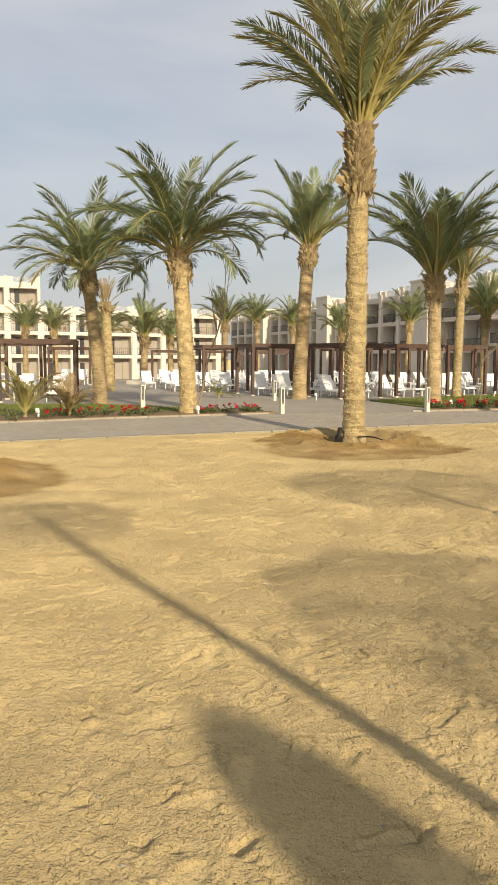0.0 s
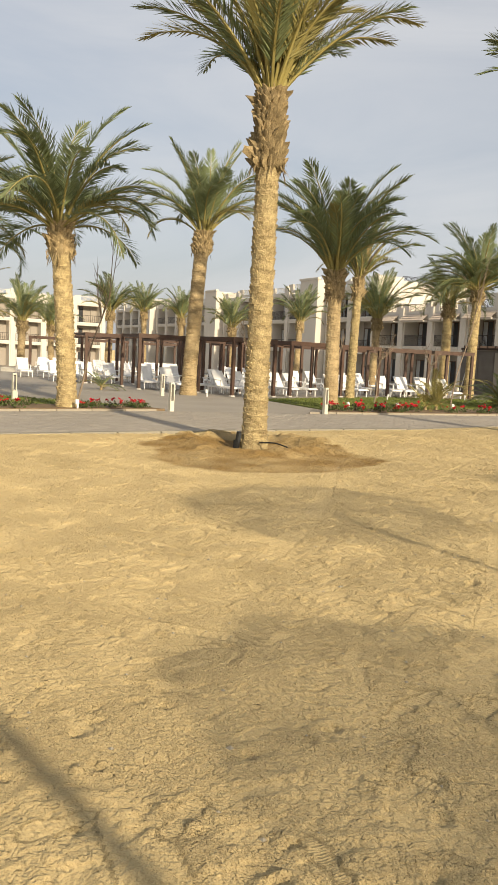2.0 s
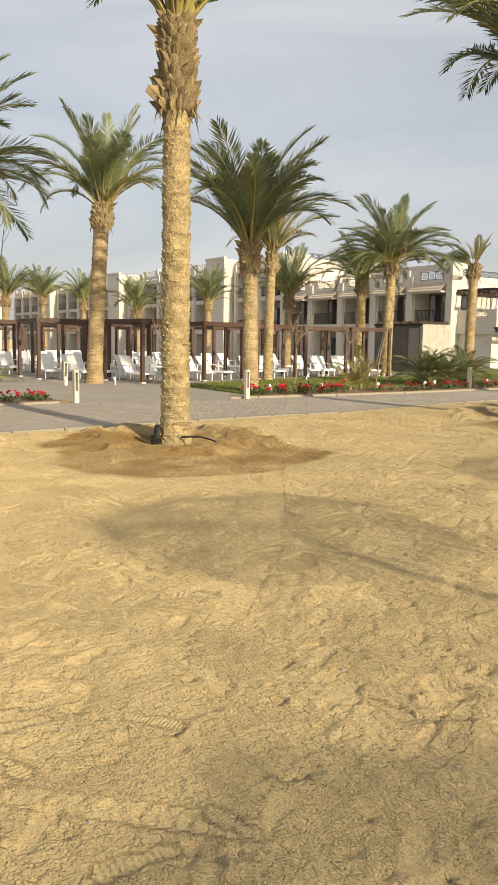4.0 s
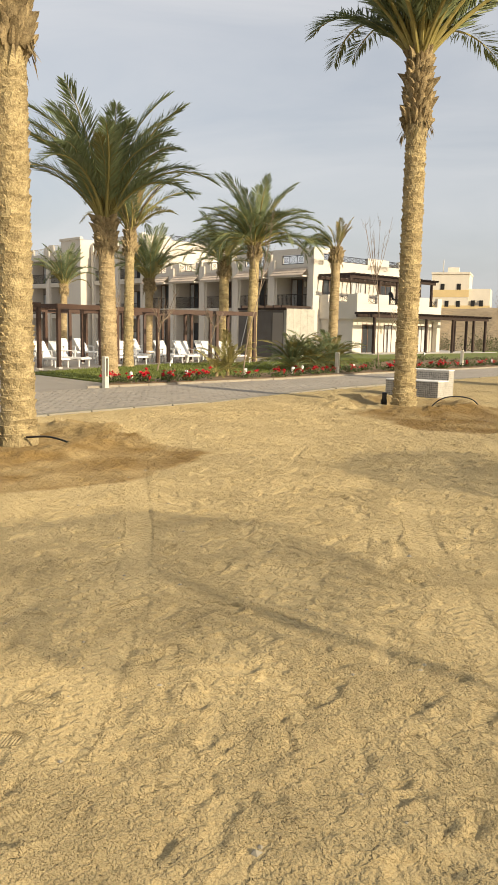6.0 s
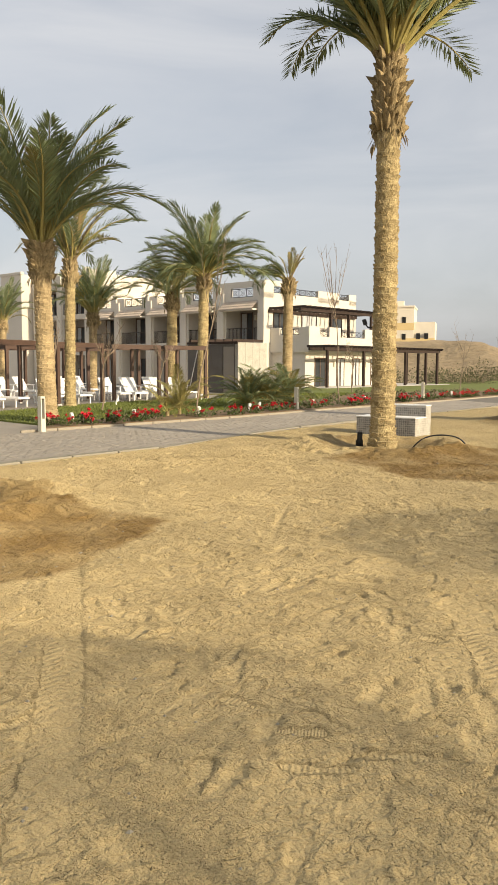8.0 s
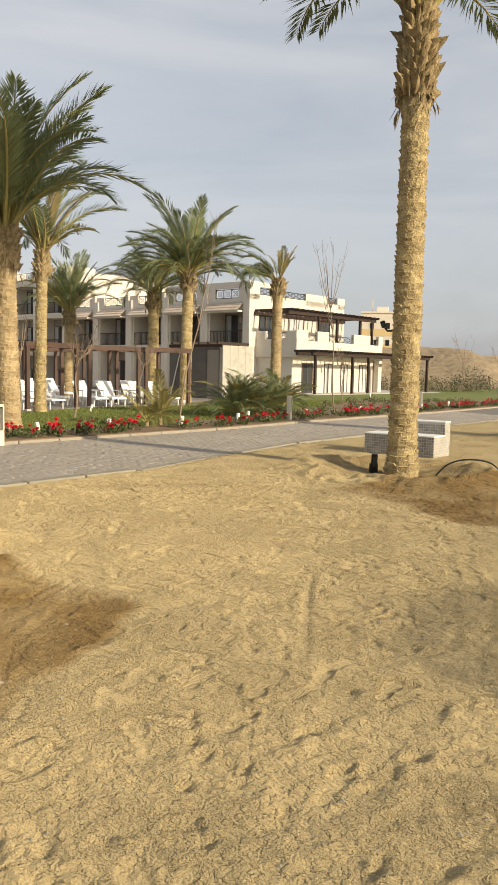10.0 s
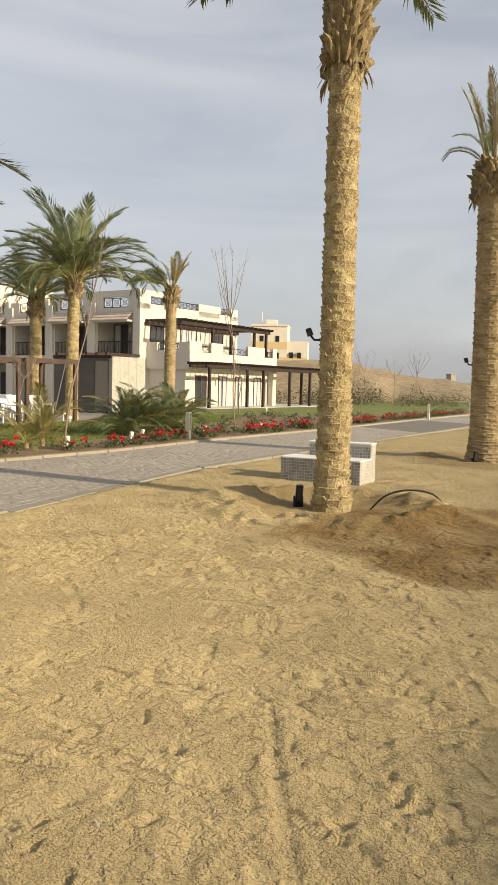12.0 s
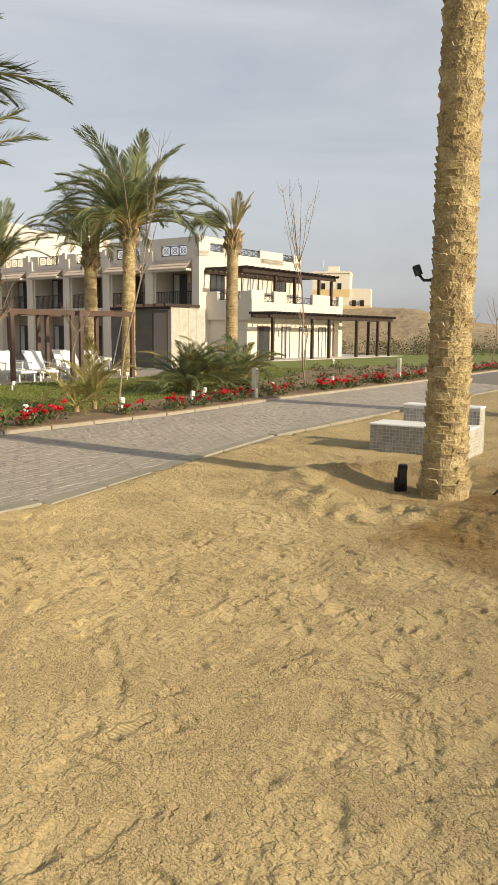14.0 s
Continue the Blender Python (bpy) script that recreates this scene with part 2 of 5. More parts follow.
def bevel_box(x0, x1, y0, y1, z0, z1, b):
    """A box whose upright and top edges are cut by b."""
    def ring(i, z):
        c = b
        return [(x0 + i + c, y0 + i, z), (x1 - i - c, y0 + i, z), (x1 - i, y0 + i + c, z), (x1 - i, y1 - i - c, z),
                (x1 - i - c, y1 - i, z), (x0 + i + c, y1 - i, z), (x0 + i, y1 - i - c, z), (x0 + i, y0 + i + c, z)]
    vs = ring(0, z0) + ring(0, z1 - b) + ring(b * 0.7, z1)
    fs = [tuple(range(8))[::-1], tuple(range(16, 24))]
    for r in (0, 8):
        fs += [(r + j, r + (j + 1) % 8, r + 8 + (j + 1) % 8, r + 8 + j) for j in range(8)]
    return vs, fs


def part(name, geo, mat, parent=None, label="", smooth=False, m=None):
    """One mesh object; geo is a Geo or ready mesh data."""
    me = geo.mesh(name, mat, smooth) if isinstance(geo, Geo) else geo
    ob = new(name, me)
    if parent is not None:
        ob.parent = parent
    if m is not None:
        ob.matrix_basis = m
    if label:
        tagged(ob, label)
    return ob


def thing(name, m, label, category, group="", kind=""):
    e = new(name)
    e.empty_display_size = 0.2
    e.matrix_basis = m
    return tagged(e, label, category, group, kind)


def lerp_line(pts, x):
    xs, ys = [p[0] for p in pts], [p[1] for p in pts]
    return np.interp(x, xs, ys)

# ---- ground ----
KERB = [(-60, -22), (-20, 4.6), (-6.2, 14.1), (1.7, 19.75), (4.7, 21.5), (8.6, 25.0), (19, 31.7), (30, 38.5), (60, 57), (90, 76)]
EDGE = [(-60, -17), (-20, 9.3), (-8.8, 18.1), (-6.5, 20.2), (-2.3, 23.4), (2.6, 25.7), (8.3, 28.9), (12.5, 31.8), (20, 36.4), (30, 43), (60, 62), (90, 81)]
DAMP = [(0.55, 14.7, 2.35, 1.0), (8.75, 17.8, 2.35, 1.0), (8.6, 20.4, 1.7, 0.55), (-5.2, 8.9, 2.1, 1.0), (15.7, 24.2, 1.9, 0.7), (0.5, 16.3, 1.7, 0.6)]   # x, y, radius, wetness
PALM_PITS = [(0.45, 16.1, 2.3), (8.5, 20.3, 2.6), (-6.2, 9.6, 2.6), (15.9, 24.8, 2.2)]


def value_noise(x, y, cell, seed):
    """Smooth value noise on a lattice, from -1 to 1."""
    rng = np.random.RandomState(seed)
    tab = rng.rand(256, 256) * 2 - 1
    gx, gy = x / cell, y / cell
    ix, iy = np.floor(gx).astype(int), np.floor(gy).astype(int)
    fx, fy = gx - ix, gy - iy
    fx, fy = fx * fx * (3 - 2 * fx), fy * fy * (3 - 2 * fy)
    a, b = tab[ix % 256, iy % 256], tab[(ix + 1) % 256, iy % 256]
    c, d = tab[ix % 256, (iy + 1) % 256], tab[(ix + 1) % 256, (iy + 1) % 256]
    return (a * (1 - fx) + b * fx) * (1 - fy) + (c * (1 - fx) + d * fx) * fy


def spread(lo, hi, step, far, grow=1.35):
    mid = np.arange(lo, hi + step / 2, step)
    out, s, p = [], step, 0.0
    while p < far:
        s *= grow if p < 25 else 1.35
        p += s
        out.append(p)
    out = np.array(out)
    return np.concatenate([(lo - out)[::-1], mid, hi + out])


def plaza_z(y):
    k = np.clip((np.asarray(y, float) - 46) / 55, 0, 1)
    return -1.15 * k * k * (3 - 2 * k)


GRID = {}


def sand_z(x, y):
    """Height of the sand at a place."""
    i = min(max(int(np.searchsorted(GRID["x"], x)), 1), len(GRID["x"]) - 1)
    j = min(max(int(np.searchsorted(GRID["y"], y)), 1), len(GRID["y"]) - 1)
    return float(GRID["z"][j - 1:j + 1, i - 1:i + 1].mean())


def build_ground():
    gx = spread(-2.4, 8.6, 0.019, 2500, 1.035)
    gy = spread(1.3, 19.4, 0.019, 2500, 1.035)
    X, Y = np.meshgrid(gx, gy)
    kerb = np.interp(X, [p[0] for p in KERB], [p[1] for p in KERB])
    inside = np.clip((kerb + 0.10 - Y) / 0.06, 0, 1)            # 1 on the sand, 0 behind the kerb
    base = 0.026 * value_noise(X, Y, 3.1, 1) + 0.008 * value_noise(X, Y, 0.9, 2)
    z = np.zeros_like(X)
    rough = np.clip(0.5 + 0.9 * value_noise(X, Y, 2.2, 5), 0.15, 1.3)
    z += (0.005 * value_noise(X, Y, 0.33, 3) + 0.004 * value_noise(X, Y, 0.15, 4)) * rough
    # broken crust: plates with crisp little steps between them
    trod = np.clip(0.6 + 0.8 * value_noise(X, Y, 1.7, 6) + 0.05 * (X - 1), 0.15, 1.25)
    for cell, amp, sd in ((0.30, 0.004, 8), (0.16, 0.005, 9), (0.085, 0.006, 10), (0.055, 0.004, 11)):
        wx, wy = X + 0.05 * value_noise(X, Y, 0.17, 90 + sd), Y + 0.05 * value_noise(X, Y, 0.17, 95 + sd)
        v = value_noise(wx * 0.8 + wy * 0.6, wy * 0.8 - wx * 0.6, cell, sd)
        z += amp * trod * np.clip(v * 5, -0.6, 0.6)
    damp = np.zeros_like(z)
    press, tread_u, tread = np.zeros_like(z), np.zeros_like(z), np.zeros_like(z)
    for k, (px, py, r) in enumerate(PALM_PITS):
        dx, dy = X - px, Y - py
        d = np.hypot(dx, dy)
        ang = np.arctan2(dy, dx)
        w = r * (1 + 0.16 * value_noise(ang * 1.2 + 9, d * 0.3, 0.5, 20 + k)) + 0.15 * value_noise(X, Y, 0.5, 31)
        q = d / w
        rim = np.exp(-((q - 0.62) / 0.17) ** 2)
        lump = 1 + 0.5 * value_noise(X, Y, 0.17, 33 + k) + 0.6 * value_noise(X, Y, 0.7, 40 + k)
        base += rim * 0.10 * lump - 0.07 * np.exp(-(q / 0.45) ** 2)
    for k, (px, py, r, wet) in enumerate(DAMP):
        q = np.hypot((X - px) * 1.12, Y - py) / (r * (1 + 0.16 * value_noise(X, Y, 1.1, 81 + k) + 0.06 * value_noise(X, Y, 0.3, 85)))
        damp = np.maximum(damp, wet * np.clip((1.0 - q) / 0.09, 0, 1) * (0.80 + 0.35 * value_noise(X, Y, 0.4, 50)))
    rng = np.random.RandomState(7)

    def window(cx, cy, half):
        i0, i1 = np.searchsorted(gx, (cx - half, cx + half))
        j0, j1 = np.searchsorted(gy, (cy - half, cy + half))
        return (slice(j0, j1), slice(i0, i1)) if i1 > i0 and j1 > j0 else None

    def sole(cx, cy, a, lx, ly, depth, pitch=0.0):
        """A shoe print: ball and heel with a waist between, a sharp edge, a pushed-up lip and cross ribs."""
        w = window(cx, cy, lx + 0.12)
        if w is None:
            return
        sx, sy = X[w] - cx, Y[w] - cy
        u, v = sx * math.cos(a) + sy * math.sin(a), -sx * math.sin(a) + sy * math.cos(a)
        half = ly * (0.92 + 0.16 * np.clip(u / lx, -1, 1) - 0.30 * np.exp(-((u + 0.22 * lx) / (0.28 * lx)) ** 2))
        q = (np.abs(u / lx) ** 3.2 + np.abs(v / half) ** 2.6) ** (1 / 2.9)
        hole = np.clip((1.06 - q) / 0.16, 0, 1)
        lip = np.exp(-((q - 1.22) / 0.13) ** 2)
        z[w] = z[w] * (1 - 0.6 * hole) - depth * hole + 0.5 * depth * lip * (0.5 + 0.8 * np.clip(u / lx, -1, 1))
        press[w] = np.maximum(press[w], hole)
        if pitch:
            on = hole > 0.3
            tread_u[w] = np.where(on, u / pitch + 40, tread_u[w])
            tread[w] = np.where(on, 0.4, tread[w])
        else:
            tread[w] = np.where(hole > 0.3, 0.0, tread[w])

    def dent(cx, cy, a, lx, ly, depth):
        """A soft kick mark or a clod."""
        w = window(cx, cy, lx + 0.15)
        if w is None:
            return
        sx, sy = X[w] - cx, Y[w] - cy
        u, v = sx * math.cos(a) + sy * math.sin(a), -sx * math.sin(a) + sy * math.cos(a)
        q = np.sqrt((u / lx) ** 2 + (v / ly) ** 2)
        z[w] += depth * (-np.clip((1.15 - q) / 0.45, 0, 1) + 0.5 * np.exp(-((q - 1.35) / 0.2) ** 2) * (u > 0))

    def rut(x0, y0, x1, y1, wide, depth, pitch, chevron=0.8, bend=0.2):
        """A wheel track with cross lugs, broken in places."""
        L = math.hypot(x1 - x0, y1 - y0)
        w = window((x0 + x1) / 2, (y0 + y1) / 2, L / 2 + 0.6)
        if w is None:
            return
        xx, yy = X[w], Y[w]
        ux, uy = (x1 - x0) / L, (y1 - y0) / L
        u, v = (xx - x0) * ux + (yy - y0) * uy, -(xx - x0) * uy + (yy - y0) * ux
        v = v + bend * np.sin(u * 0.55 + x0)
        on = np.clip(u / 0.3, 0, 1) * np.clip((L - u) / 0.3, 0, 1) * np.clip(0.8 + 1.6 * value_noise(xx, yy, 0.9, 61), 0, 1)
        bed = np.clip((wide - np.abs(v)) / 0.025, 0, 1) * on
        z[w] = z[w] * (1 - 0.5 * bed) - depth * bed + 0.5 * depth * on * np.exp(-((np.abs(v) - wide - 0.03) / 0.025) ** 2)
        press[w] = np.maximum(press[w], bed * 0.8)
        tread_u[w] = np.where(bed > 0.3, (u + chevron * np.abs(v)) / pitch + 300, tread_u[w])
        tread[w] = np.where(bed > 0.3, 0.6 * bed * np.clip(0.6 + 1.2 * value_noise(xx, yy, 0.35, 62), 0, 1.2), tread[w])

    for _ in range(110):                                  # short pieces of old wheel tracks
        cx, cy, a, n = rng.uniform(-2.5, 8.5), rng.uniform(1.5, 19), rng.choice((0.5, 1.0, 2.2, 2.6)) + rng.uniform(-0.4, 0.4), rng.uniform(0.5, 1.5)
        if cx < 1.5 and rng.rand() < 0.5:
            continue
        rut(cx, cy, cx + n * math.cos(a), cy + n * math.sin(a), rng.uniform(0.07, 0.15), rng.uniform(0.001, 0.004), rng.choice((0.04, 0.05, 0.06)), rng.choice((0.0, 0.5, 0.8)), 0.1)
    for _ in range(9000):
        dent(rng.uniform(-2.6, 9), rng.uniform(1.2, 20), rng.uniform(0, 6.28), rng.uniform(0.025, 0.09), rng.uniform(0.016, 0.04), rng.uniform(-0.010, 0.015))
    for _ in range(1700):
        cx, cy = rng.uniform(-3, 10), rng.uniform(1.2, 21)
        if cx < 1 and rng.rand() < 0.35:
            continue
        a = rng.choice((0.9, 1.2, 2.3, 4.0, 5.4)) + rng.uniform(-0.5, 0.5)
        sole(cx, cy, a, rng.uniform(0.125, 0.155), rng.uniform(0.046, 0.058), rng.uniform(0.002, 0.0075), rng.choice([0, 0, 0, 0.014, 0.018, 0.024]))
    for x0, y0, x1, y1, wide, dep, pitch in ((1.5, 5.0, 6.5, 16.5, 0.13, 0.004, 0.06), (2.2, 4.6, 7.4, 15.8, 0.13, 0.004, 0.06), (2.5, 11.4, 5.3, 16.2, 0.04, 0.007, 0.05),
                                             (5.2, 13.0, 9.6, 14.6, 0.06, 0.006, 0.055), (0.4, 7.0, 3.2, 19.0, 0.12, 0.002, 0.06), (4.2, 14.5, 7.2, 12.2, 0.04, 0.007, 0.05)):
        rut(x0, y0, x1, y1, wide, dep, pitch)
    z += base
    far = np.clip((np.hypot(X - 4, Y - 12) - 22) / 20, 0, 1)
    z = z * inside * (1 - 0.7 * far) + (1 - inside) * -0.16
    z += (inside - 1) * np.where(Y > 40, 1.5, 0.0)
    z -= 0.022 * np.clip(1 - np.abs(kerb - Y) / 0.25, 0, 1)
    GRID.update(x=gx, y=gy, z=z)
    ny, nx = X.shape
    me = bpy.data.meshes.new("ground")
    co = np.stack([X, Y, z], -1).reshape(-1, 3).astype(np.float32)
    idx = np.arange(nx * ny).reshape(ny, nx)
    q = np.stack([idx[:-1, :-1], idx[:-1, 1:], idx[1:, 1:], idx[1:, :-1]], -1).reshape(-1, 4)
    me.vertices.add(len(co))
    me.vertices.foreach_set("co", co.ravel())
    me.loops.add(q.size)
    me.loops.foreach_set("vertex_index", q.ravel().astype(np.int32))
    me.polygons.add(len(q))
    me.polygons.foreach_set("loop_start", np.arange(0, q.size, 4, dtype=np.int32))
    me.polygons.foreach_set("use_smooth", np.ones(len(q), bool))
    for key, values in (("damp", damp), ("press", press), ("tread_u", tread_u), ("tread", tread)):
        at = me.attributes.new(key, "FLOAT", "POINT")
        at.data.foreach_set("value", values.ravel().astype(np.float32))
    me.update(calc_edges=True)
    me.materials.append(m_sand)
    return tagged(new("ground", me), "pale trodden sand with footprints, tyre ruts and damp brown rings round the palms", "sand", kind="structure")


ground = build_ground()


def sheet(name, pts, z, mat, label, category, thick=0.12, slope=False):
    """A flat piece of the ground with an edge of its own."""
    bm = bmesh.new()
    vs = [bm.verts.new((x, y, z)) for x, y in pts]
    f = bm.faces.new(vs)
    if f.normal.z < 0:
        f.normal_flip()
    ret = bmesh.ops.extrude_face_region(bm, geom=[f])
    for v in ret["geom"]:
        if isinstance(v, bmesh.types.BMVert):
            v.co.z -= thick
    bmesh.ops.recalc_face_normals(bm, faces=bm.faces)
    bmesh.ops.triangulate(bm, faces=bm.faces)
    me = bpy.data.meshes.new(name)
    bm.to_mesh(me)
    bm.free()
    me.materials.append(mat)
    return tagged(new(name, me), label, category, kind="structure")


def build_plaza():
    g = Geo()
    xs = np.linspace(-110, 110, 45)
    for i in range(len(xs) - 1):
        for ring in range(14):
            def pt(x, k):
                y0 = float(lerp_line(KERB, x)) + 0.12
                y = y0 + (170 - y0) * (k / 14) ** 1.6
                return (x, y, float(plaza_z(y)) - 0.015)
            a, b = xs[i], xs[i + 1]
            g.add([pt(a, ring), pt(b, ring), pt(b, ring + 1), pt(a, ring + 1)], [(0, 1, 2, 3)])
    ob = part("pavement", g, m_pave)
    return tagged(ob, "grey concrete paving of the promenade and pool terrace", "pavement", kind="structure")


pavement = build_plaza()
LAWN1 = [(-30, 4.5), (-20, 11.2), (-12, 17.6), (-6.4, 21.6), (-3.0, 23.9), (-4.4, 25.0), (-9.5, 26.6), (-14, 24.8), (-32, 12)]
BED1 = [(-30, 2.9), (-20, 9.4), (-8.8, 18.2), (-6.5, 20.3), (-2.2, 23.5), (-3.0, 24.0), (-7.2, 22.4), (-10, 20.2), (-20, 12.0), (-30, 5.2)]
LAWN2 = [(2.9, 27.2), (6, 28.2), (12, 32), (20.5, 37.4), (30, 43.8), (60, 63), (90, 84), (90, 100), (36, 67), (20.6, 57.0), (13.6, 45), (12.6, 42.3), (6.6, 39.3), (0.6, 32.2)]
BED2 = [(2.5, 25.8), (8.3, 29.0), (12.5, 31.9), (20, 36.5), (30, 43.1), (58, 61), (40, 53), (31, 48), (22, 47.0), (17, 40.5), (11.5, 34.2), (7, 30.2), (2.9, 27.6)]
lawn_a = sheet("lawn_1", LAWN1, 0.03, m_lawn, "short green lawn beside the flower bed", "lawn")
lawn_b = sheet("lawn_2", LAWN2, 0.03, m_lawn, "mown green lawn in front of the villa", "lawn")
bed_a = sheet("flower_bed_1", BED1, 0.06, m_soil, "brown soil flower bed along the promenade", "flower bed")
bed_b = sheet("flower_bed_2", BED2, 0.06, m_soil, "brown mulched flower bed along the promenade", "flower bed")


# ---- palms ----
def frond_mesh(name, length, droop, width, seed, mats, pairs=58, sweep=0.0):
    """A feather leaf that starts along +x and bends down by droop degrees: stalk and two rows of leaflets."""
    rng = random.Random(seed)
    g = Geo()
    N = 14
    pts, dirs = [Vector((0, 0, 0))], []
    for i in range(N):
        t = (i + 0.5) / N
        a = -radians(droop) * t ** 1.5
        yaw = sweep * t * t
        d = Vector((math.cos(a) * math.cos(yaw), math.cos(a) * math.sin(yaw), math.sin(a)))
        dirs.append(d)
        pts.append(pts[-1] + d * (length / N))
    dirs.append(dirs[-1])
    rad = [0.035 * (1 - i / N) ** 0.8 + 0.004 for i in range(N + 1)]
    rad[0] = 0.055
    g.tube(pts, rad, 5, 1, cap=False)
    for k in range(pairs):
        t = 0.16 + 0.84 * (k + rng.random() * 0.6) / pairs
        i = min(int(t * N), N - 1)
        f = t * N - i
        p = pts[i].lerp(pts[i + 1], f)
        d = dirs[i].lerp(dirs[i + 1], f).normalized()
        side = d.cross(Vector((0, 0, 1)))
        side = side.normalized() if side.length > 1e-4 else Vector((0, 1, 0))
        up = side.cross(d)
        ll = width * (0.45 + 0.75 * math.sin(math.pi * min(1, 0.12 + 0.80 * t)) ** 0.8) * rng.uniform(0.85, 1.1)
        if t > 0.85:
            ll *= 1 - 2.2 * (t - 0.85)
        for s in (-1, 1):
            fw = radians(rng.uniform(34, 52) - 14 * (t > 0.8))
            lift = radians(rng.uniform(4, 34))
            w = (d * math.cos(fw) + side * (s * math.sin(fw) * math.cos(lift)) + up * (math.sin(fw) * math.sin(lift))).normalized()
            tip = p + w * ll + Vector((0, 0, -0.10 * ll * rng.uniform(0.3, 1.6)))
            mid = p + w * ll * 0.45
            hw = up.cross(w)
            hw = (hw.normalized() * 0.7 + up * 0.3 * s) * (0.018 + 0.008 * rng.random())
            g.add([p, mid + hw, tip, mid - hw], [(0, 1, 2, 3)], 0)
    return g.mesh(name, mats)


FROND = {}
for kind, mats in (("green", (m_leaf, m_stalk)), ("yellow", (m_leaf_y, m_stalk)), ("dry", (m_leaf_d, m_leaf_d))):
    FROND[kind] = [frond_mesh("frond", 1.0 * L, D, W, 11 + i, mats, P, S) for i, (L, D, W, P, S) in enumerate((
        (3.2, 30, 0.46, 76, 0.1), (3.2, 48, 0.48, 76, -0.2), (3.2, 70, 0.48, 76, 0.15), (3.2, 92, 0.50, 78, -0.1), (3.2, 115, 0.46, 72, 0.2), (3.2, 18, 0.36, 60, -0.1)))]


def trunk_mesh(h, r, lean, seed, mat, rings=False, collar=1.0):
    """A palm stem of leaf-base scales in spirals, rougher boots below the crown."""
    rng = random.Random(seed)
    g = Geo()
    K = max(6, int(h / 0.25))

    def axis(z):
        t = z / h
        return Vector((lean[0] * t ** 1.3, lean[1] * t ** 1.3, z))

    def radius(z):
        t = z / h
        flare = 0.22 * math.exp(-z / 0.25)
        top = max(0.0, (z - (h - collar)) / collar)
        return r * (1 + flare - 0.12 * t + (0.36 - 0.24 * top) * min(1.0, top * 12))
    zs = [-0.15] + [h * i / K for i in range(K + 1)]
    g.tube([axis(max(z, 0)) + Vector((0, 0, min(z, 0))) for z in zs], [radius(max(z, 0)) * 0.94 for z in zs], 14, 0)
    step = 0.068 if rings else 0.074
    per = 9 if rings else 7
    nz = int((h - 0.02) / step)
    for i in range(nz):
        z = i * step
        boot = z > h - collar
        R, c = radius(max(z, 0)) * 0.93, axis(max(z, 0))
        swell = 1 + 0.04 * math.sin(z * 5.1 + seed)
        for j in range(per + (4 if boot else 0)):
            a = 2 * math.pi * (j + (i % 2) * 0.5 + (i // 2) * 0.13) / (per + (4 if boot else 0)) + rng.uniform(-0.10, 0.10)
            da = math.pi / per * (rng.uniform(0.45, 0.8) if boot else rng.uniform(1.0, 1.45))
            zz = z + rng.uniform(-0.022, 0.022) * (1 if rings else 1.7)
            hh = (0.145 if boot else (0.066 if rings else 0.088)) * rng.uniform(0.75, 1.3)
            o = (0.085 if boot else (0.027 if rings else 0.027)) * rng.uniform(0.25, 1.5) * swell
            if boot and rng.random() < 0.16:
                hh, o = hh * 1.4, o * 1.7

            def P(ang, zz_, rr):
                return (c.x + math.cos(ang) * rr, c.y + math.sin(ang) * rr, zz_)
            droop = rng.uniform(-0.5, 0.3) if not boot else rng.choice((0.9, 0.9, -1.6 if z < h - collar * 0.85 else 0.9))
            zt, sk = zz + hh * 0.85, rng.uniform(-0.12, 0.12) * hh
            nw = 0.42 if boot else 0.78
            vs = [P(a - da, zz + hh * 0.1, R), P(a, zz - hh * 0.25, R + o * 0.1), P(a + da, zz + hh * 0.1, R),
                  P(a + da * nw, zt + sk, R + o), P(a - da * nw, zt - sk, R + o * 0.9), P(a, zt + hh * 0.28 * droop, R + o * 1.15),
                  P(a - da * 0.8, zt + 0.008, R * 0.95), P(a + da * 0.8, zt + 0.008, R * 0.95)]
            g.add(vs, [(0, 1, 5, 4), (1, 2, 3, 5), (0, 4, 6), (2, 7, 3), (4, 5, 6), (5, 3, 7), (5, 7, 6)], 1 if boot else 0)
    for _ in range(26):                                   # torn fibre hanging under the boots
        a, z = rng.uniform(0, 6.28), h - collar + rng.uniform(-0.05, 0.25)
        c, R, n = axis(z), radius(z + 0.1), rng.uniform(0.10, 0.32)
        q = [Vector((c.x + math.cos(a + k * 0.06) * (R + e), c.y + math.sin(a + k * 0.06) * (R + e), z + d))
             for k, e, d in ((-1, 0.0, 0.04), (1, 0.0, 0.04), (0.8, 0.07, -n * 0.45), (0.1, 0.05 + 0.1 * rng.random(), -n), (-0.6, 0.06, -n * 0.4))]
        g.add(q, [(0, 1, 2, 3, 4)], 1)
    return g.mesh("trunk", [mat, m_boot])


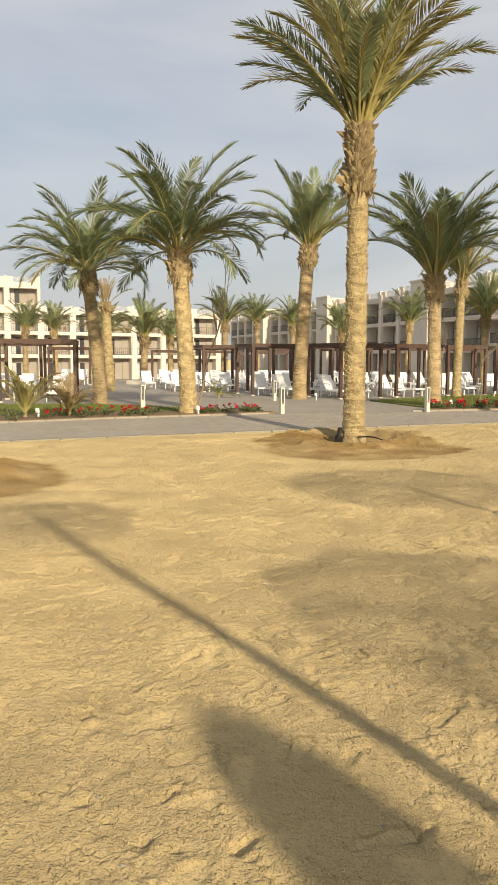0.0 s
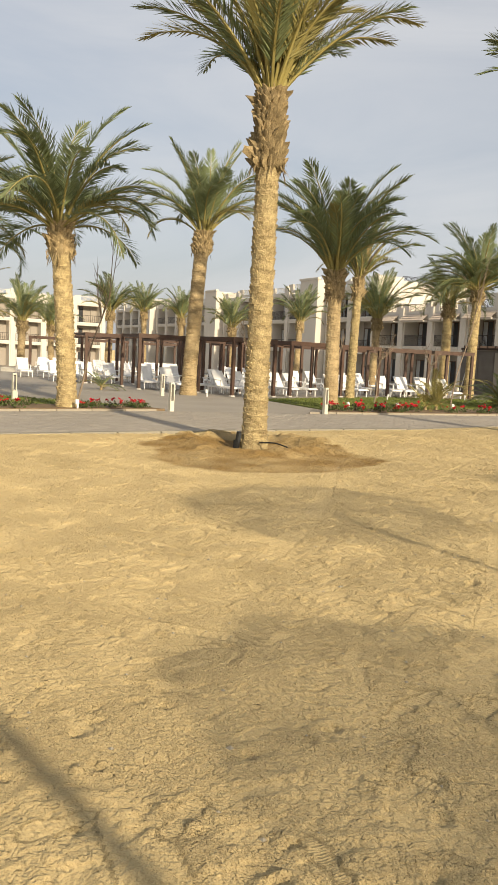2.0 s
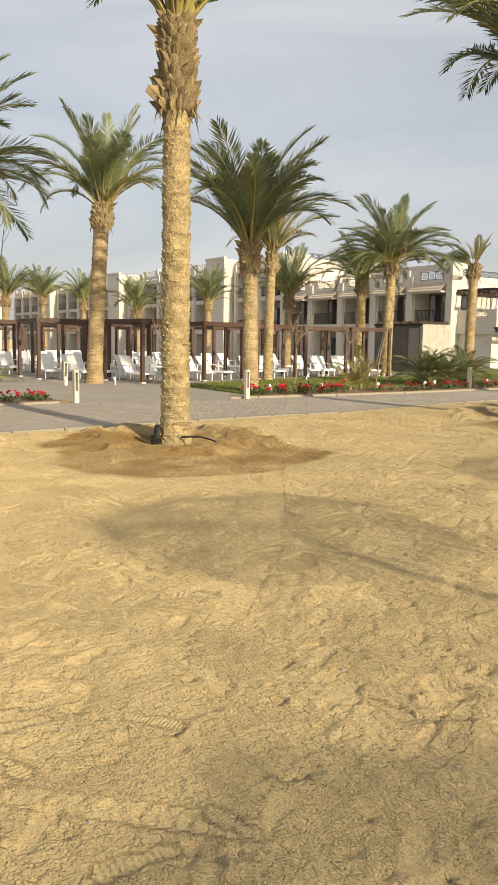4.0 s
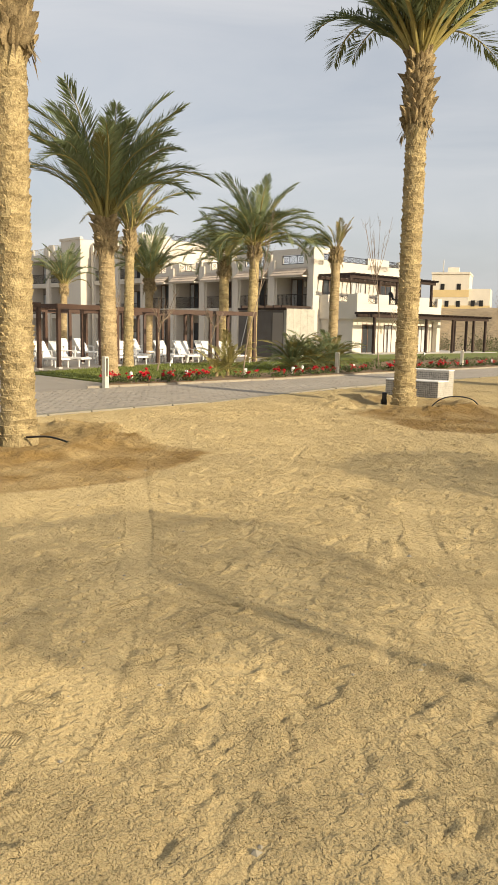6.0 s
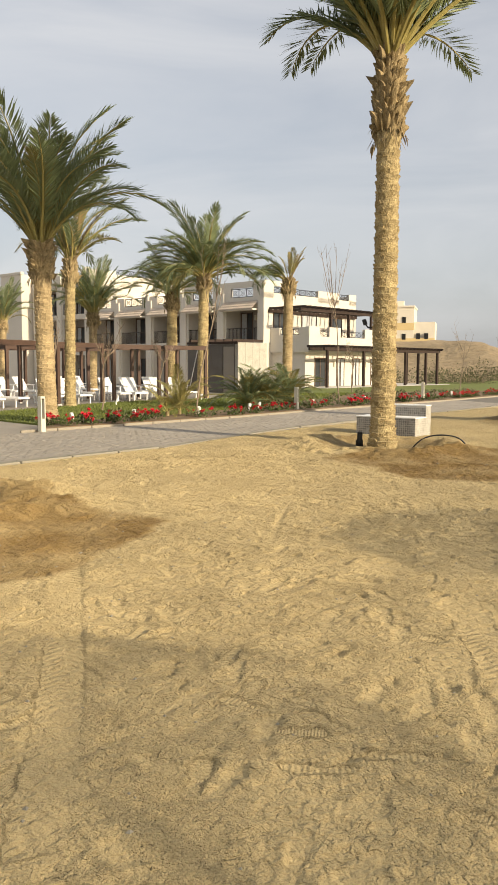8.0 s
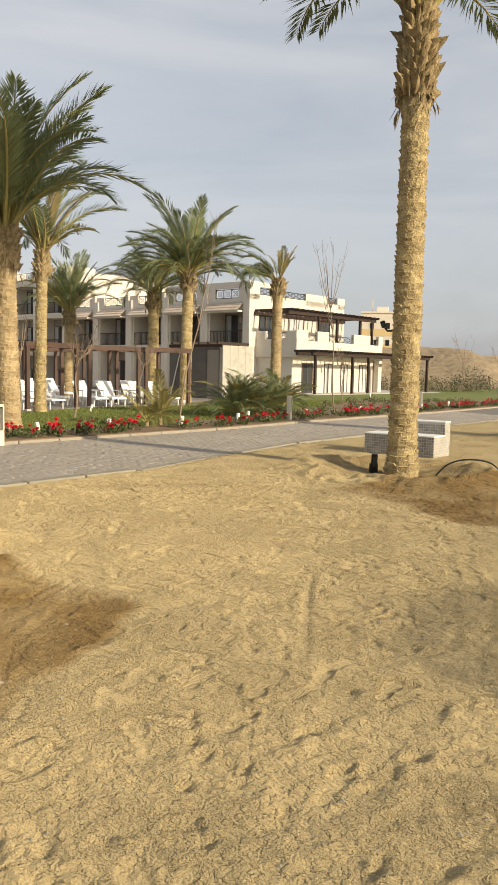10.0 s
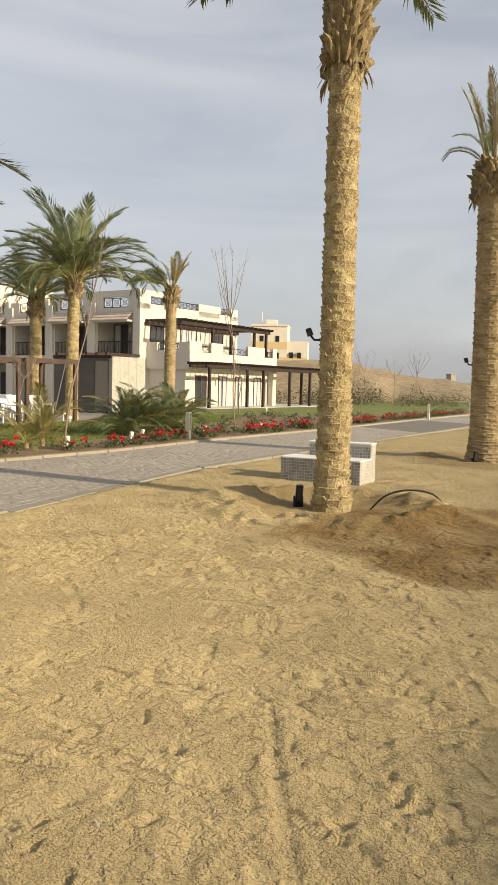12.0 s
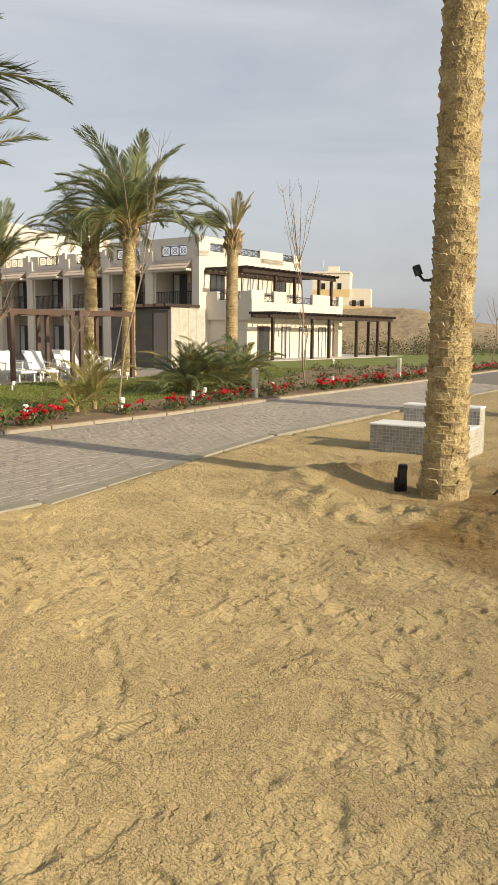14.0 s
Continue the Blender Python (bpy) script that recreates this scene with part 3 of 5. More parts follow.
def palm(x, y, h, r, crown, label, lean=(0, 0), seed=1, mat=None, rings=False, collar=1.0, z=0.0, group="date palms"):
    """crown: rows of (count, elevation from, to, frond length, bend class from, to, kind)."""
    rng = random.Random(seed)
    ob = thing("palm_tree", pose(x, y, z), label, "palm tree", group)
    part("trunk", trunk_mesh(h, r, lean, seed, mat or m_trunk, rings, collar), None, ob, "scaly brown palm trunk of cut leaf bases")
    top = Vector((lean[0], lean[1], h))
    turn = rng.uniform(0, 360)
    for cnt, e0, e1, L, b0, b1, kind, *sector in crown:
        for i in range(cnt):
            if sector:
                az = rng.uniform(*sector)
            else:
                turn += 137.5
                az = turn + rng.uniform(-12, 12)
            el = rng.uniform(e0, e1)
            k = L / 3.2 * rng.uniform(0.85, 1.08)
            me = FROND[kind][rng.randint(b0, b1)]
            off = Matrix.Rotation(radians(az), 4, "Z") @ Matrix.Rotation(-radians(el), 4, "Y") @ Matrix.Rotation(radians(rng.uniform(-35, 35)), 4, "X")
            rad = Vector((math.cos(radians(az)), math.sin(radians(az)), 0)) * (r * 0.55)
            m = Matrix.Translation(top + rad + Vector((0, 0, -0.25 + 0.25 * el / 90))) @ off @ Matrix.Scale(k, 4)
            part("frond", me, None, ob, m=m)
    return ob


ARCH = lambda L, n=1.0: [(int(8 * n), 68, 88, L, 1, 2, "green"), (int(14 * n), 46, 70, L, 2, 3, "green"), (int(13 * n), 18, 48, L * 0.95, 2, 4, "green"), (3, 20, 50, L * 0.85, 2, 4, "yellow")]
FULL = lambda L, n=1.0: [(int(10 * n), 74, 90, L, 0, 1, "green"), (int(14 * n), 62, 78, L, 1, 3, "green"), (int(10 * n), 48, 64, L, 2, 4, "green"), (3, 40, 60, L * 0.85, 2, 4, "yellow")]
palm(0.45, 16.1, 6.55, 0.235, [(14, 66, 88, 3.3, 0, 1, "green"), (14, 54, 70, 3.2, 0, 2, "yellow"), (7, 46, 58, 3.1, 1, 2, "green"), (3, 75, 88, 2.6, 0, 1, "dry")],
     "tall sunlit date palm with upswept fronds in a damp sand pit", (0.0, 0.0), 1, collar=1.45)
palm(8.5, 20.3, 7.3, 0.235, [(14, 68, 88, 3.6, 0, 2, "green"), (16, 58, 74, 4.0, 1, 2, "green"), (9, 50, 62, 3.8, 1, 2, "green"), (9, 34, 54, 3.9, 2, 3, "green"), (5, 60, 85, 2.2, 0, 1, "yellow")],
     "tall sunlit date palm with arching fronds beside a tiled bench", (0.0, 0.0), 2, collar=1.6)
palm(2.95, 28.4, 4.7, 0.25, [(13, 70, 88, 3.7, 0, 2, "green"), (15, 56, 74, 3.6, 1, 3, "green"), (8, 44, 60, 3.4, 2, 3, "green"), (3, 50, 70, 2.8, 0, 1, "yellow")], "stout date palm with a full green crown in the flower bed", (-0.1, 0), 3, m_trunk_g, collar=1.0)
palm(4.5, 36.5, 5.4, 0.20, FULL(3.0, 0.5) + [(5, 50, 75, 2.4, 0, 1, "dry")], "slim date palm with some dry fronds on the lawn", (0.1, 0), 4, m_trunk, collar=0.9)
palm(-4.75, 22.4, 4.95, 0.27, ARCH(3.4, 1.15), "stout date palm with arching green fronds in the flower bed", (-0.35, 0.1), 5, m_trunk, collar=0.9)
palm(-9.2, 26.9, 5.0, 0.25, ARCH(3.3, 1.1), "date palm with a dense drooping crown on the lawn", (-0.5, 0), 6, m_trunk_g, True, collar=0.9)
palm(-13.2, 39.3, 4.6, 0.26, [(12, 72, 88, 1.5, 5, 5, "dry"), (3, 50, 75, 1.6, 0, 1, "yellow")], "date palm with cropped dry fronds by the pool", (-0.2, 0), 7, m_trunk, True, 0.5)
palm(-2.45, 33.1, 6.5, 0.31, FULL(3.6, 0.9), "tall ring-scarred date palm beside the pool terrace", (0.35, 0), 8, m_trunk_g, True, 0.9)
palm(7.6, 52.0, 4.5, 0.26, FULL(3.0), "date palm in front of the shaded villas", (0.1, 0), 9, m_trunk_g, True, 0.8)
palm(11.4, 48.6, 5.5, 0.30, ARCH(3.3, 0.8), "date palm with a green crown by the villas", (0, 0), 10, m_trunk, collar=1.0)
palm(11.7, 43.8, 5.9, 0.27, ARCH(3.6, 1.5), "date palm with sweeping fronds on the lawn", (0.1, 0), 11, m_trunk, collar=0.8)
palm(16.6, 44.9, 6.05, 0.27, [(6, 60, 82, 1.6, 5, 5, "dry", -60, 60), (11, 30, 66, 2.3, 3, 4, "green", 135, 225), (5, 62, 85, 1.8, 0, 1, "yellow", -90, 90)], "date palm with a sparse wind-bent crown", (0.05, 0), 12, m_trunk_g, True, 0.9)
palm(15.98, 24.72, 6.8, 0.42, [(11, 74, 88, 2.0, 5, 5, "yellow"), (4, 50, 66, 1.15, 3, 4, "green", 140, 220), (4, 74, 88, 1.9, 5, 5, "dry")], "tall ring-scarred date palm with a tied upright crown", (-0.1, 0), 13, m_trunk_g, True, 0.9)
for i, (px, py, ph) in enumerate(((-10.7, 58, 4.4), (-10.4, 73, 5.2), (-15.2, 52, 3.2), (-1.9, 62, 3.8), (3.2, 64, 4.6), (-6.8, 71, 4.7), (-31, 67, 4.3),
                                  (-28.5, 68, 4.3), (-25, 70, 4.2), (-30, 55, 6.0), (-21, 60, 3.6), (-17, 66, 3.4))):
    zz = float(plaza_z(py))
    palm(px, py, ph - zz, 0.26, FULL(2.9, 0.75), "distant date palm among the hotel terraces", (0.1 * (-1) ** i, 0), 20 + i, m_trunk_g, True, 0.7, zz, "distant palms")



# ---- villa and hotel wings ----
def wall_frame(ox, oy, heading, z=0.0):
    """Local x runs along a facade with that compass heading, local y points out of it, z up."""
    h = radians(heading)
    d = Vector((math.sin(h), math.cos(h), 0))
    o = Vector((-d.y, d.x, 0))
    return Matrix(((d.x, o.x, 0, ox), (d.y, o.y, 0, oy), (0, 0, 1, z), (0, 0, 0, 1)))


def lattice(g, x0, x1, y, z0, z1, panels, t=0.035):
    """Parapet infill: frame bars and crossed panels."""
    g.box(x0, x1, y - t / 2, y + t / 2, z1 - t, z1)
    g.box(x0, x1, y - t / 2, y + t / 2, z0, z0 + t)
    w = (x1 - x0) / panels
    for i in range(panels + 1):
        g.box(x0 + i * w - t / 2, x0 + i * w + t / 2, y - t / 2 + 0.002, y + t / 2 - 0.002, z0 + t, z1 - t)
    for i in range(panels):
        a, b = x0 + i * w + t / 2, x0 + (i + 1) * w - t / 2
        for p, q in (((a, z0 + t), (b, z1 - t)), ((a, z1 - t), (b, z0 + t))):
            g.tube([(p[0], y, p[1]), (q[0], y, q[1])], t * 0.42, 4)
        cx, cz, r = (a + b) / 2, (z0 + z1) / 2, min(b - a, z1 - z0) * 0.28
        g.tube([(cx + r * math.cos(k * math.pi / 4), y, cz + r * math.sin(k * math.pi / 4)) for k in range(9)], t * 0.4, 4)


def balusters(g, x0, x1, y, z0, z1, n):
    g.box(x0, x1, y - 0.025, y + 0.025, z1 - 0.05, z1)
    g.box(x0, x1, y - 0.02, y + 0.02, z0 + 0.06, z0 + 0.10)
    for i in range(n + 1):
        x = x0 + 0.03 + (x1 - x0 - 0.06) * i / n
        g.box(x - 0.012, x + 0.012, y - 0.012, y + 0.012, z0, z1 - 0.05)


def loggia_bay(owner, s0, s1, levels, top, depth=1.6, pier=1.0, tiles=False, lattice_top=True, detail=True, cap=0.0):
    """One bay of a facade: piers, recessed loggias with railing, doors and curtains, eave and parapet."""
    ob = new("facade_bay")
    ob.parent = owner
    p = pier / 2
    for x0, x1, q0, q1 in ((s0, s0 + p, s0, s0 + p * 0.7), (s1 - p, s1, s1 - p * 0.7, s1)):
        W = Geo()
        W.box(x0, x1, -depth, 0, levels[0], top - 1.0)
        W.box(q0, q1, 0.0, 0.14, levels[0], top - 0.35, bev=0.02)
        if x0 == s0:
            W.box(s0, s0 + 0.35, -0.3, 0.16, top - 0.35, top + 0.12, bev=0.03)
        part("pier", W, m_render, ob)
    a, b = s0 + p, s1 - p
    ww = (b - a)
    for k in range(len(levels) - 1):
        z1 = levels[k + 1]
        W = Geo()
        W.box(a, b, -depth, 0.02, z1 - 0.42, z1 + 0.02)
        W.box(a, b, 0.02, 0.07, z1 - 0.20, z1 - 0.06)
        part("floor_slab", W, m_render, ob)
    W = Geo()
    W.box(s0, s1, -0.25, -0.02, top - 1.0, top - 0.72)
    W.box(s0, s0 + p + ww * 0.14, -0.25, -0.02, top - 0.72, top)
    W.box(s1 - p - ww * 0.14, s1, -0.25, -0.02, top - 0.72, top)
    if cap:
        W.box(s0, s1, -0.25, -0.02, top, top + cap)
    part("parapet", W, m_render, ob)
    # back wall darker than the piers: the loggia's shade is put into its colour
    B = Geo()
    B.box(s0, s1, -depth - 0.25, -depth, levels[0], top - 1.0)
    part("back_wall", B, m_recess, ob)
    if lattice_top:
        L = Geo()
        lattice(L, a + ww * 0.14, b - ww * 0.14, -0.13, top - 0.70, top - 0.05, 3 if detail else 2, 0.05)
        part("parapet_lattice", L, m_cream if not tiles else m_iron, ob)
    for k in range(len(levels) - 1):
        z0, z1 = levels[k], levels[k + 1]
        D = Geo()
        dx = a + ww * 0.58
        D.box(dx, dx + 0.06, -depth, -depth + 0.05, z0 + 0.02, z0 + 2.25)
        D.box(dx + 1.14, dx + 1.2, -depth, -depth + 0.05, z0 + 0.02, z0 + 2.25)
        D.box(dx + 0.06, dx + 1.14, -depth, -depth + 0.05, z0 + 2.19, z0 + 2.25)
        D.box(dx + 0.57, dx + 0.63, -depth, -depth + 0.045, z0 + 0.02, z0 + 2.19)
        door = part("door", D, m_door, ob)
        G = Geo()
        G.box(dx + 0.06, dx + 0.57, -depth + 0.004, -depth + 0.02, z0 + 0.02, z0 + 2.19)
        part("pane", G, m_glass, door)
        C = Geo()
        for q in range(4):
            C.box(dx + 0.64 + q * 0.125, dx + 0.74 + q * 0.125, -depth + 0.004, -depth + 0.03 + 0.01 * (q % 2), z0 + 0.02, z0 + 2.18)
        part("curtain", C, m_curtain, door)
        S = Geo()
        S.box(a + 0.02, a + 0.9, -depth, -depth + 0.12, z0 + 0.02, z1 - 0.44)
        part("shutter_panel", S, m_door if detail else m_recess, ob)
        if detail:
            Q = Geo()
            Q.box(a + ww * 0.45, a + ww * 0.45 + 0.2, -depth, -depth + 0.12, z0 + 1.65, z0 + 2.05, bev=0.02)
            part("wall_light", Q, m_lamp, ob)
        if k > 0:
            R = Geo()
            balusters(R, a, b, -0.05, z0 + 0.02, z0 + 1.0, 22 if detail else 12)
            part("railing", R, m_iron, ob)
    if tiles:
        T = Geo()
        z = top - 1.55
        n = int((s1 - s0 - 0.7) / 0.2)
        for i in range(n):
            x = s0 + 0.45 + i * 0.2
            for j in range(3):
                y0, y1 = 0.02 + j * 0.22, 0.27 + j * 0.22
                za, zb = z + 0.52 - j * 0.20, z + 0.52 - (j + 1) * 0.20
                T.add([(x, y0, za), (x + 0.05, y0, za + 0.05), (x + 0.15, y0, za + 0.05), (x + 0.2, y0, za),
                       (x, y1, zb + 0.03), (x + 0.05, y1, zb + 0.08), (x + 0.15, y1, zb + 0.08), (x + 0.2, y1, zb + 0.03),
                       (x, y1, zb), (x + 0.2, y1, zb)],
                      [(0, 4, 5, 1), (1, 5, 6, 2), (2, 6, 7, 3), (4, 8, 9, 7, 6, 5)])
        part("roof_tiles", T, m_roof, ob)
        E = Geo()
        E.box(s0 + 0.42, s1 - 0.28, 0.015, 0.64, z - 0.16, z - 0.04)
        part("eave", E, m_render, ob)
    return ob


def timber_pergola(name, m, w, d, h, posts, rafters, label, mat, post=0.14, group="", parent=None):
    """Posts, beams and rafters; posts: list of (x, y); open to the sky."""
    ob = thing(name, m, label, "pergola", group) if parent is None else parent
    for x, y in posts:
        P = Geo()
        P.box(x - post / 2, x + post / 2, y - post / 2, y + post / 2, 0.03, h - 0.18, bev=0.008)
        pp = part("post", P, mat, ob)
        F = Geo()
        F.box(x - post / 2 - 0.03, x + post / 2 + 0.03, y - post / 2 - 0.03, y + post / 2 + 0.03, 0, 0.06, bev=0.01)
        part("post_foot", F, m_terrace, pp)
    for y in (0, d):
        B = Geo()
        B.box(-post / 2 - 0.02, w + post / 2 + 0.02, y - post / 2, y + post / 2, h - 0.18, h, bev=0.008)
        part("beam", B, mat, ob)
    for i in range(rafters):
        x = w * i / (rafters - 1)
        R = Geo()
        R.box(x - 0.04, x + 0.04, post / 2, d - post / 2, h - 0.15, h - 0.01)
        part("rafter", R, mat, ob)
    return ob


VILLA = wall_frame(21.4, 60.9, -28.5, -0.1)
villa = thing("villa", VILLA, "two-storey cream villa with shaded loggias and sunlit side terrace", "house")
LV = [0.0, 3.45, 6.3]
for i in range(2):
    loggia_bay(villa, 0.25 + i * 4.15, 0.25 + (i + 1) * 4.15, LV, 7.42, tiles=True, cap=0.44)
for i in range(3):
    loggia_bay(villa, 8.55 + i * 4.2, 8.55 + (i + 1) * 4.2, LV, 7.35, tiles=True)
# sunlit end wall with its window and door openings
E = Geo()
E.box(0, 0.25, -11.6, 0.16, 0.0, 6.6)
for a, b, z in ((0.16, -0.95, 7.86), (-2.3, -2.65, 7.55), (-6.4, -9.2, 7.5), (-10.6, -11.6, 7.5)):
    E.box(0, 0.25, b, a, 6.6, z)
E.box(0, 0.25, -11.6, 0.16, 6.6, 6.98)
E.box(0, 0.25, -2.65, -0.95, 7.5, 7.86)
E.box(0.25, 8.4, -11.6, -11.3, 0.0, 7.4)
E.box(0.25, 8.4, -11.3, -1.9, 6.1, 6.4)
E.box(0.25, 21.0, -11.3, -1.9, 5.9, 6.1)
part("end_wall", E, m_render, villa)
L = Geo()
for a, b, n in ((-2.3, -0.95, 2), (-6.4, -2.65, 5), (-10.6, -9.2, 2)):
    tmp = Geo()
    lattice(tmp, 0, a - b, 0, 7.0, 7.45, n, 0.045)
    L.add([(0.12, b + p[0], p[2]) for p in tmp.v], tmp.f)
part("parapet_lattice", L, m_iron, villa)


def end_opening(name, y0, y1, z0, z1, mat, x=-0.0, panes=2):
    D = Geo()
    f = 0.07
    D.box(x - 0.05, x - 0.003, y0, y0 + f, z0, z1)
    D.box(x - 0.05, x - 0.003, y1 - f, y1, z0, z1)
    D.box(x - 0.05, x - 0.003, y0 + f, y1 - f, z1 - f, z1)
    for i in range(1, panes):
        yy = y0 + (y1 - y0) * i / panes
        D.box(x - 0.045, x - 0.003, yy - f / 2, yy + f / 2, z0, z1 - f)
    ob = part(name, D, m_door, villa)
    G = Geo()
    G.box(x - 0.025, x - 0.004, y0 + f, y1 - f, z0, z1 - f)
    part("pane", G, mat, ob)
    return ob


end_opening("door", -2.4, -0.9, 3.5, 5.6, m_glass)
end_opening("window", -6.2, -4.2, 3.5, 5.6, m_curtain)
end_opening("window", -9.6, -8.0, 3.5, 5.5, m_glass)
# terrace over the ground-floor rooms, with a stepped parapet
T = Geo()
T.box(-3.6, 0, -11.7, -0.6, 2.62, 3.05)
T.box(-3.6, -3.38, -11.7, -0.6, 3.05, 3.75)
T.box(-3.38, 0, -0.82, -0.6, 3.05, 3.85)
T.box(-3.38, -2.0, -11.7, -11.48, 3.05, 3.75)
for a, b in ((-1.9, -0.6), (-4.4, -3.0), (-9.9, -7.6), (-11.7, -11.1)):
    T.box(-3.62, -3.36, a - 0.0, b, 3.75, 4.45, bev=0.02)
for a, b in ((-3.6, -2.7), (-0.9, 0.0)):
    T.box(a, b, -0.84, -0.58, 3.85, 4.4, bev=0.02)
part("terrace_parapet", T, m_render, villa)
R = Geo()
for a, b in ((-3.0, -1.9), (-7.6, -4.4), (-11.1, -9.9)):
    tmp = Geo()
    lattice(tmp, 0, b - a, 0, 3.78, 4.2, max(2, int((b - a) / 0.6)), 0.035)
    R.add([(-3.49, a + p[0], p[2]) for p in tmp.v], tmp.f)
tmp = Geo()
lattice(tmp, -2.7, -0.9, -0.71, 3.87, 4.3, 3, 0.035)
R.add(tmp.v, tmp.f)
part("terrace_railing", R, m_iron, villa)
# ground-floor wall under the terrace
Gd = Geo()
Gd.box(-3.1, -2.85, -11.6, -0.8, 0, 2.62)
Gd.box(-2.85, 0, -1.05, -0.8, 0, 2.62)
Gd.box(-3.6, -3.2, -11.7, -11.2, 0, 2.62)
part("ground_wall", Gd, m_render, villa)
for a, b, mt, nm in ((-3.2, -1.9, m_glass, "door"), (-5.6, -4.6, m_curtain, "window"), (-7.6, -6.7, m_curtain, "window"), (-10.2, -9.2, m_curtain, "window")):
    ob = end_opening(nm, a, b, 0.05, 2.25, mt, -3.1)
for y in (-4.3, -8.5):
    Q = Geo()
    Q.box(-3.22, -3.105, y - 0.1, y + 0.1, 1.6, 2.0, bev=0.02)
    part("wall_light", Q, m_lamp, villa)
# pergolas: upper over the terrace, lower along the ground floor and past the corner
for (x0, x1, y0, y1, h, posts, nr, base) in ((-3.2, 0.2, -11.5, -0.3, 5.55, ((-2.9, -4.1), (-2.9, -6.4), (-2.9, -9.5), (-2.9, -11.2)), 20, 3.05),
                                             (-5.4, -3.62, -16.4, -0.2, 2.75, ((-5.2, -0.6), (-5.2, -5.1), (-5.2, -7.2), (-5.2, -11.0), (-5.2, -14.2), (-5.2, -16.1), (-3.4, -16.1), (-3.4, -14.2)), 30, 0.0)):
    for px, py in posts:
        P = Geo()
        P.box(px - 0.09, px + 0.09, py - 0.09, py + 0.09, base, h, bev=0.01)
        part("pergola_post", P, m_darkwood, villa)
    P = Geo()
    P.box(x0 + 0.1, x0 + 0.28, y0, y1, h, h + 0.2)
    part("pergola_beam", P, m_darkwood, villa)
    P = Geo()
    P.box(x1 - 0.4, x1 - 0.22, y0, y1, h - 0.003, h + 0.2)
    part("pergola_beam", P, m_darkwood, villa)
    for i in range(nr):
        y = y0 + 0.15 + (y1 - y0 - 0.3) * i / (nr - 1)
        P = Geo()
        P.add([(x0 - 0.25, y - 0.05, h + 0.26), (x0 - 0.25, y + 0.05, h + 0.26), (x0 - 0.15, y + 0.05, h + 0.2), (x0 - 0.15, y - 0.05, h + 0.2),
               (x0 - 0.25, y - 0.05, h + 0.36), (x0 - 0.25, y + 0.05, h + 0.36), (x1, y + 0.05, h + 0.36), (x1, y - 0.05, h + 0.36), (x1, y - 0.05, h + 0.2), (x1, y + 0.05, h + 0.2)],
              [(0, 1, 5, 4), (0, 3, 2, 1), (4, 5, 6, 7), (3, 8, 9, 2), (7, 6, 9, 8), (0, 4, 7, 8, 3), (1, 2, 9, 6, 5)])
        part("pergola_rafter", P, m_darkwood, villa)
Pt = Geo()
Pt.box(-5.8, 0, -17.3, 0.3, -0.05, 0.16, bev=0.02)
part("patio_slab", Pt, m_terrace, villa)

# three-storey shaded hotel wing beyond the villa
wing = thing("hotel_wing", wall_frame(21.4, 60.9, -28.5, -1.0), "long three-storey shaded hotel wing with loggias and roof parapets", "hotel")
WL = [0.0, 3.9, 7.2, 10.1]
for i in range(19):
    s = 21.2 + i * 4.3
    if i in (2, 8, 14):
        t = Geo()
        t.box(s + 0.3, s + 4.0, -2.0, 1.2, 0, 11.25, bev=0.03)
        t.box(s + 0.2, s + 4.1, 0.9, 1.3, 11.25, 11.5, bev=0.03)
        part("stair_tower", t, m_render, wing)
        continue
    loggia_bay(wing, s, s + 4.3, WL, 11.0 + 0.25 * (i % 3 == 0), depth=1.5, detail=i < 8)
t = Geo()
t.box(20.9, 21.2, -12, 0.1, 0, 10.9)
t.box(21.2, 103, -12, -11.7, 0, 10.4)
t.box(21.2, 103, -11.7, -1.75, 10.0, 10.15)
t.box(20.9, 21.2, -3.0, 0.1, 10.9, 11.2)
t.box(20.88, 21.22, -12, -9.0, 10.9, 11.2)
part("end_wall", t, m_render, wing)
L = Geo()
tmp = Geo()
lattice(tmp, 0, 6.0, 0, 10.9, 11.4, 8, 0.05)
L.add([(21.05, -9.0 + p[0], p[2]) for p in tmp.v], tmp.f)
part("parapet_lattice", L, m_iron, wing)

# sunlit wing across the pool
wing2 = thing("hotel_wing", wall_frame(-22.0, 111.0, 235.0, -1.15), "sunlit white hotel wing with balconies across the pool", "hotel")
for i in range(11):
    loggia_bay(wing2, 4.2 * i, 4.2 * (i + 1), [0.0, 3.3, 6.3, 9.0], 9.6 + (0.3 if i % 3 == 0 else 0), depth=1.5, pier=0.8, detail=False)
for i in range(6):
    loggia_bay(wing2, 25.2 + 4.2 * i, 25.2 + 4.2 * (i + 1), [9.6, 12.2], 13.2, depth=1.5, pier=0.7, detail=False)
t = Geo()
t.box(-0.3, 46.5, -12, -11.7, 0, 9.4)
t.box(-0.3, 0, -11.7, 0.1, 0, 9.4)
t.box(25.2, 46.5, -11.7, -1.75, 9.2, 9.35)
part("end_wall", t, m_render, wing2)


